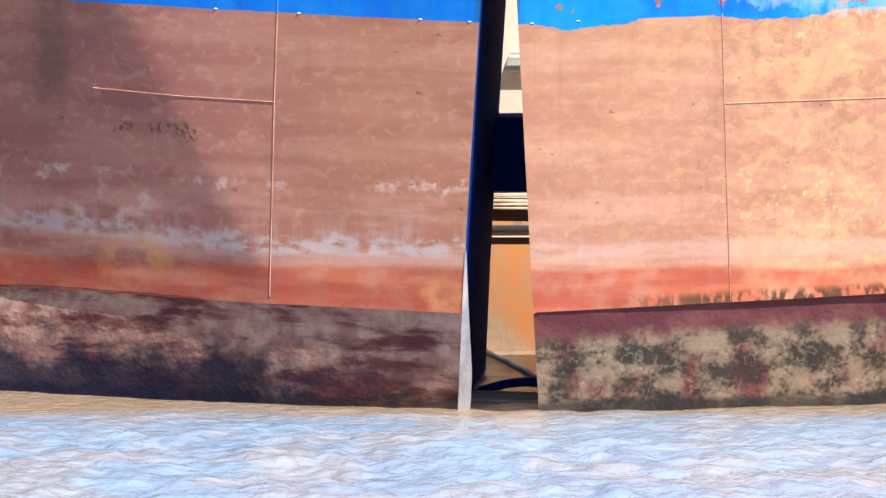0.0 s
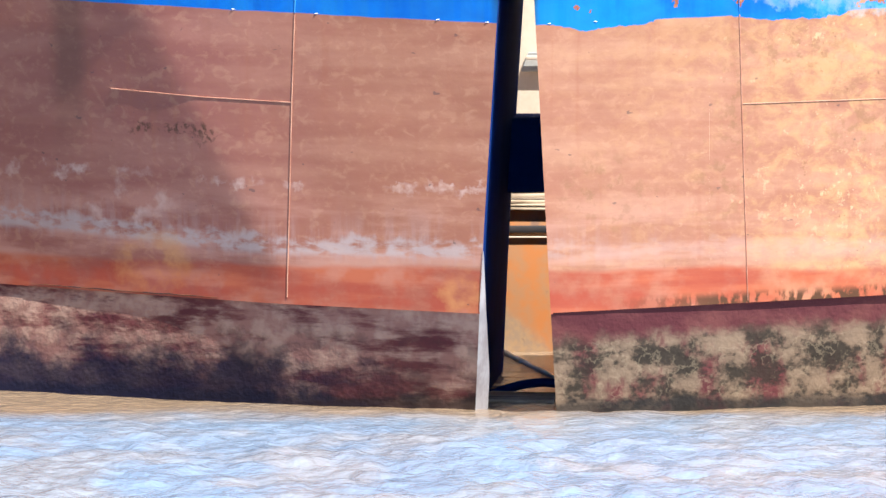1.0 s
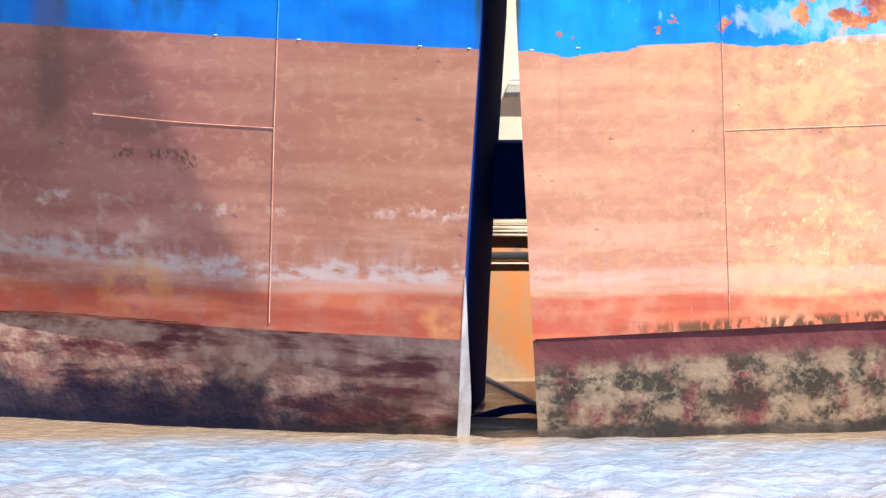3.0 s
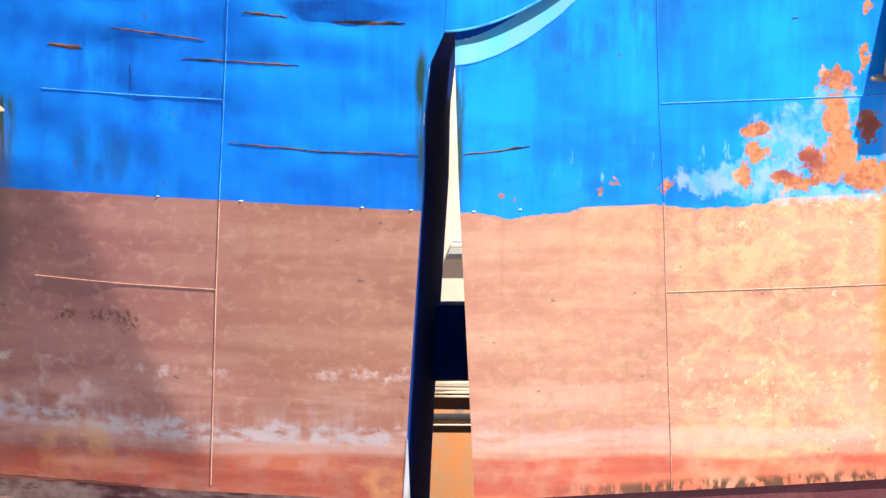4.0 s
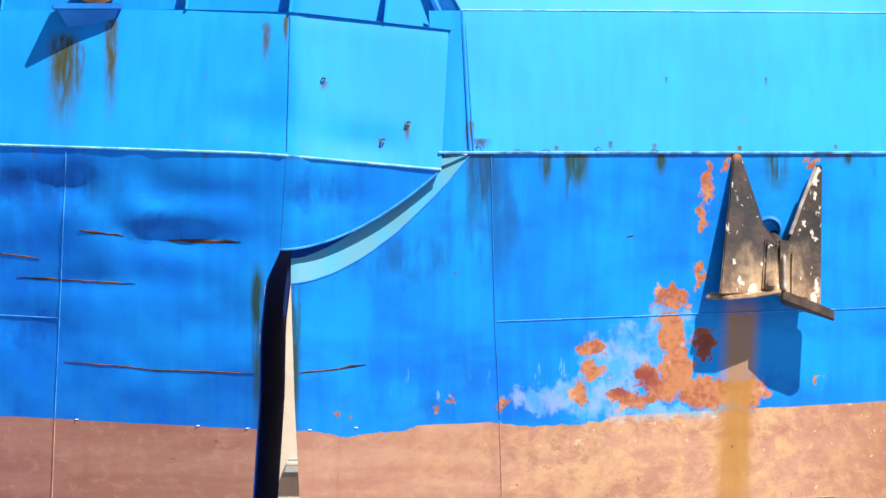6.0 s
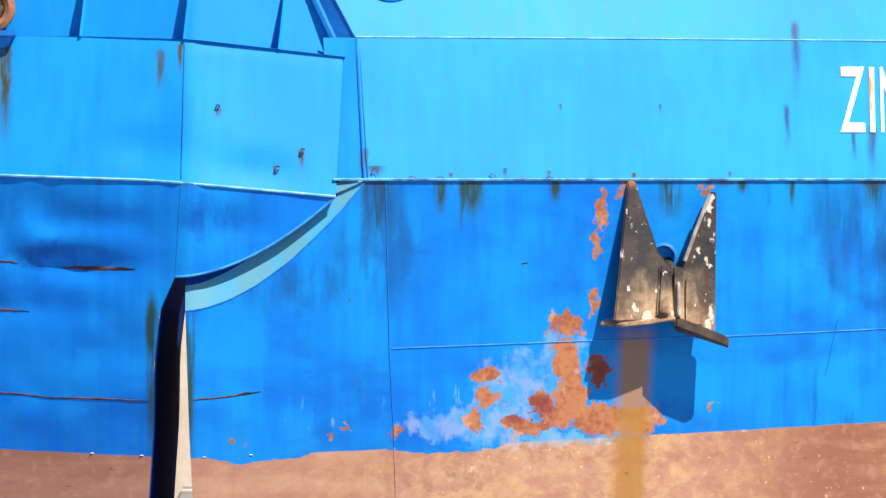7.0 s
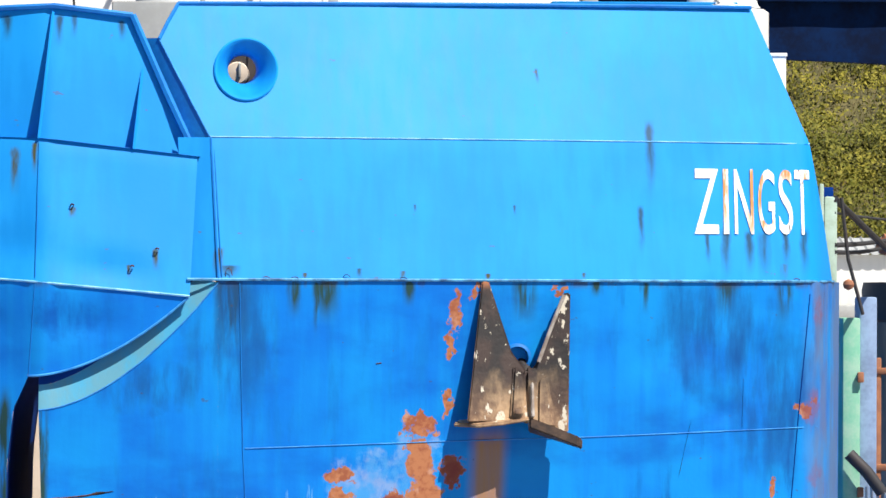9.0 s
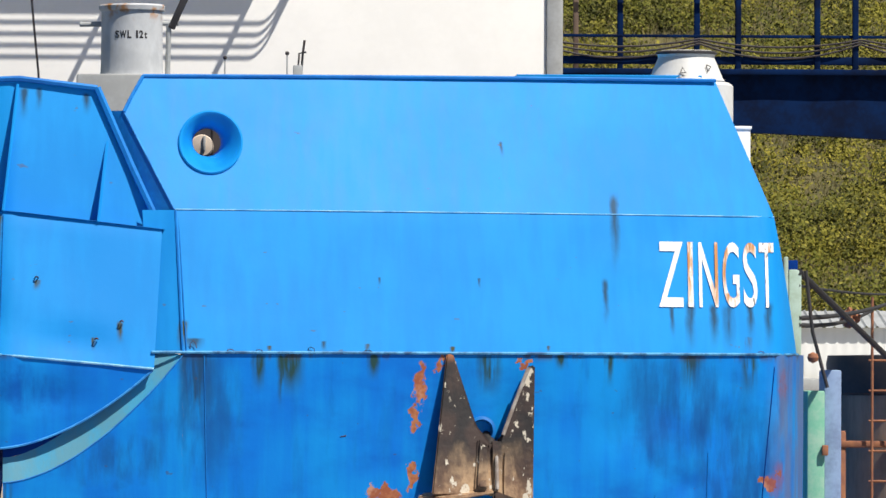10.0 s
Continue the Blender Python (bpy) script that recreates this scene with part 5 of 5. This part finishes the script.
def hawsers():
    for label, p0, p1, sag, r in (("dark mooring hawser running down to the pile", (6.74, 4.0, 5.92), (10.7, 24.97, 4.45), 0.0, 0.030),
                                  ("dark mooring hawser running level to the ladder", (6.74, 4.0, 5.52), (9.95, 24.8, 5.83), 0.04, 0.022),
                                  ("dark mooring hawser with a knot in it", (6.74, 4.0, 5.46), (9.73, 24.8, 5.74), 0.06, 0.020),
                                  ("thin dark wire stretched above the quay", (6.74, 4.0, 5.80), (9.95, 24.8, 5.93), 0.02, 0.012)):
        pts = [Vector(p0).lerp(Vector(p1), i / 12) - Vector((0, 0, sag * 4 * (i / 12) * (1 - i / 12))) for i in range(13)]
        h = thing("hawser", label, "rope", "mooring lines")
        part("line", tube(pts, r, 8), M_DARKROPE, h)
    k = thing("hawser_knot", "frayed brown knot of rope on a mooring line", "knot")
    bm = bmesh.new()
    bmesh.ops.create_icosphere(bm, subdivisions=3, radius=0.10)
    for v in bm.verts:
        v.co *= 1 + 0.5 * noise.noise(v.co * 22)
    bmesh.ops.transform(bm, verts=bm.verts, matrix=Matrix.Translation((8.60, 16.9, 5.60)))
    part("knot", bm, M_RUSTY, k)


hawsers()


# ---- the quay: dolphin, wall, store, gantry, slope ----
def dolphin():
    d = thing("mooring_dolphin", "brown rusty steel mooring pile with dark cap and ladder", "mooring pile")
    d.location = (10.45, 26.0, WATER - 0.5)
    z = -(WATER - 0.5)
    part("shaft", lathe([(0.0, 0.0), (1.05, 0.0), (1.05, 4.95 + z)], sides=48), M_PILE, d)
    part("cap", lathe([(0.0, 5.22 + z), (1.12, 5.20 + z), (1.14, 5.1 + z), (1.12, 4.75 + z), (1.05, 4.72 + z)], sides=48), M_DARK, d, "dark cap")
    for a in (-0.72, -0.50):
        ladder = part("ladder_rail", tube([(a, -1.2, 0.2), (a, -1.2, 5.9 + z)], 0.018, 8), M_RUSTY, d)
    part("ladder_stile", tube([(-0.42, -1.25, 0.2), (-0.36, -1.22, 4.4 + z)], 0.028, 8), M_CREAM, d)
    for i in range(16):
        part("rung", tube([(-0.76, -1.2, 0.4 + 0.36 * i), (-0.30, -1.2, 0.4 + 0.36 * i)], 0.014, 8), M_RUSTY, ladder)
    part("fender_post", box(-1.14, -1.1, 0.0, -1.02, -0.95, 4.3 + z, 0.02), M_RUSTY, d)
    for zz in (4.15, 2.2, 3.0):
        part("arm", box(-1.12, -1.12, zz + z - 0.05, -0.3, -0.95, zz + z + 0.03, 0.015), M_RUSTY, d)


M_PILE = plain("brown_pile_steel", (0.34, 0.27, 0.21), (0.20, 0.15, 0.115), 1.5, 0.8, stretch=(1, 1, 0.3))
dolphin()


def quay():
    q = thing("quay_wall", "dark sheet-piled quay wall along the water", "quay", kind="structure")
    bm = bmesh.new()
    rows = []
    for i in range(241):
        x = -60 + 0.5 * i
        y = 72.0 + (0.35 if i % 4 in (1, 2) else 0.0)
        rows.append((bm.verts.new((x, y, WATER - 1)), bm.verts.new((x, y, 4.4))))
    for a, b in zip(rows, rows[1:]):
        bm.faces.new((a[0], b[0], b[1], a[1]))
    part("sheet_piling", bm, M_DARK, q, smooth=False)
    part("capping", box(-60, 71.8, 4.4, 60, 72.9, 4.75, 0.03), M_GREY, q)
    s = thing("store_shed", "low white metal shed with ribbed roof on the quay", "shed")
    s.location = (15.0, 73.2, 4.75)
    n = 34
    for name, z0, z1, y0 in (("cladding", 0.0, 0.98, 0.0),):
        def sheet(u, v):
            i = round(u * n * 6)
            return (lerp(-1.9, 5.0, u), y0 - 0.006 * (0.5 + 0.5 * math.cos(i * math.pi / 3)), lerp(z0, z1 + 0.05 * u, v))
        part(name, grid(n * 6, 1, sheet), M_WHITE, s)
    def roof(u, v):
        i = round(u * n * 6)
        return (lerp(-2.0, 5.1, u), -0.14 + 1.8 * v, 0.98 + 0.05 * u + 0.34 * v + 0.035 * (1 if i % 6 < 1 else 0))
    part("roof", grid(n * 6, 1, roof), M_GREY, s, "pale ribbed roof")
    part("back", box(-1.9, 0.1, 0.0, 5.0, 1.6, 0.95, 0.02), M_WHITE, s)


quay()


def gantry():
    g = thing("gantry_bridge", "dark blue riveted steel gantry bridge with railings", "bridge")
    g.location = (12.0, 60.0, 4.7)
    z = -4.7
    def web(u, v):
        x = lerp(-4.2, 10.0, u)
        low = 9.16 - 0.28 * min(1.0, u / 0.55) ** 2.0 + z
        return (x, 0.02 * math.sin(u * 60) * v * (1 - v), lerp(low, 10.10 + z, v))
    part("web", grid(80, 6, web), M_GIRDER, g)
    part("top_flange", box(-4.3, -0.2, 10.10 + z, 10, 0.3, 10.20 + z, 0.01), M_GIRDER, g)
    def flange(u, v):
        return (lerp(-4.2, 10.0, u), -0.15 + 0.45 * v, 9.155 - 0.28 * min(1.0, u / 0.55) ** 2.0 + z)
    part("bottom_flange", grid(60, 1, flange), M_GIRDER, g)
    part("back_web", box(-4.2, 0.5, 9.1 + z, 10, 0.6, 10.1 + z, 0.01), M_GIRDER, g)
    part("kerb_bar", box(-4.3, -0.1, 10.28 + z, 10, 0.0, 10.42 + z, 0.01), M_GIRDER, g)
    for x in (-0.66, 0.73, 1.40, 2.8, 3.5, 4.9, 5.6):
        part("post", box(x - 0.05, -0.12, 10.2 + z, x + 0.05, 0.02, 12.6 + z, 0.01), M_GIRDER, g)
    for x, w in ((-3.48, 0.045), (-2.7, 0.05), (-1.35, 0.05)):
        part("post", box(x - w, 0.3, 10.2 + z, x + w, 0.4, 12.6 + z, 0.01), M_BROWNPOST if w < 0.05 else M_GIRDER, g)
    part("mid_rail", box(-4.3, -0.06, 10.75 + z, 10, 0.0, 10.80 + z, 0.006), M_GIRDER, g)
    part("hand_rail", box(-4.3, -0.06, 12.0 + z, 10, 0.0, 12.06 + z, 0.006), M_GIRDER, g)
    for j, sag in enumerate((0.14, 0.20, 0.26)):
        pts = []
        for i in range(41):
            u = i / 40 * 5
            pts.append((-4.2 + 2.84 * u * 1.0, -0.15, 10.72 + z - sag * 4 * (u % 1) * (1 - u % 1) - 0.04 * j))
        part("cable", tube(pts, 0.018, 6), M_DARK, g)
    # piers that carry it, outside the view
    for x in (-3.9, 9.0):
        part("pier", box(x - 0.3, 0.0, WATER - 1 + z + 0.0, x + 0.3, 0.5, 9.05 + z, 0.02), M_GIRDER, g)


M_GIRDER = plain("dark_blue_girder", (0.003, 0.020, 0.085), (0.004, 0.010, 0.035), 1.2, 0.85, spec=0.08)
M_BROWNPOST = plain("brown_post", (0.20, 0.14, 0.10), (0.14, 0.10, 0.08), 5.0, 0.7)
gantry()


def slope():
    """The grown-over bank behind the quay, and its bushes."""
    def bank(u, v):
        x, y = lerp(-140, 160, u), lerp(72.9, 260, v ** 1.6)
        h = 4.7 + min(26.0, 0.36 * max(0.0, y - 75)) + 0.9 * noise.noise((x * 0.12, y * 0.12, 0)) * min(1, max(0, y - 76) / 4)
        return (x, y, h)
    ob = mesh_object("ground", grid(160, 70, bank), M_GRASS)
    tagged(ob, "grassy bank rising behind the quay", "ground", kind="structure")
    random.seed(5)
    verts, faces = [], []
    for _ in range(620):
        cx, cy = random.uniform(8.5, 18.5), 75.5 + 26 * random.random() ** 1.3
        base = 4.7 + 0.36 * max(0.0, cy - 75) + 0.9 * noise.noise((cx * 0.12, cy * 0.12, 0))
        r = random.choice((0.25, 0.35, 0.5, 0.8, 1.3))
        for _ in range(int(140 + 330 * r)):
            d = Vector((random.gauss(0, 1), random.gauss(0, 1), abs(random.gauss(0, 0.9)))).normalized() * r * random.uniform(0.55, 1.08)
            p = Vector((cx, cy, base - 0.05)) + d
            s = random.uniform(0.018, 0.065)
            t = Vector((random.uniform(-1, 1), random.uniform(-1, 1), random.uniform(-1, 1))).normalized()
            b = t.orthogonal().normalized() * s * 0.6
            i = len(verts)
            verts += [p - t * s, p + b, p + t * s, p - b]
            faces.append((i, i + 1, i + 2, i + 3))
    data = bpy.data.meshes.new("bushes")
    data.from_pydata(verts, [], faces)
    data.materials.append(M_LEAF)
    tagged(new("bushes", data), "sunlit olive green bushes covering the bank", "bushes", kind="stuff")
    # tall dry grass
    verts, faces = [], []
    for _ in range(15000):
        x, y = random.uniform(8, 24), 75 + 28 * random.random() ** 1.3
        z = 4.65 + 0.36 * max(0.0, y - 75) + 0.9 * noise.noise((x * 0.12, y * 0.12, 0)) * min(1, max(0, y - 76) / 4)
        h, lean = random.uniform(0.2, 0.55), random.uniform(-0.15, 0.15)
        i = len(verts)
        verts += [(x - 0.012, y, z), (x + 0.012, y, z), (x + lean, y + random.uniform(-0.1, 0.1), z + h)]
        faces.append((i, i + 1, i + 2))
    data = bpy.data.meshes.new("dry_grass")
    data.from_pydata(verts, [], faces)
    data.materials.append(M_STRAW)
    tagged(new("dry_grass", data), "dry yellowish grass on the bank", "grass", kind="stuff")


def leaf_material():
    k = Mat("bush_leaves", 0.7, 0.0, 0.15)
    g = k.t.nodes.new("ShaderNodeNewGeometry").outputs["Random Per Island"]
    n, wide = k.noise(0.9, detail=4.0, rough=0.6), k.noise(0.33, detail=3.0, shift=12.0)
    c = k.mix(g, (0.16, 0.155, 0.018), (0.28, 0.24, 0.04))
    # dark patches: shadow among the clumps put into the leaf colour
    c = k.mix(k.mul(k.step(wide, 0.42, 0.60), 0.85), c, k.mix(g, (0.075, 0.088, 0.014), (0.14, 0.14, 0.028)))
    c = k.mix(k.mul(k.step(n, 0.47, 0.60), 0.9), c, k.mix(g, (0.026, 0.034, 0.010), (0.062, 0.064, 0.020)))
    return k.colour(c)


M_LEAF = leaf_material()
M_GRASS = plain("bank_grass", (0.12, 0.105, 0.04), (0.05, 0.05, 0.02), 1.4, 0.9)
M_STRAW = plain("dry_straw", (0.26, 0.21, 0.10), (0.15, 0.13, 0.05), 2.0, 0.8)
slope()
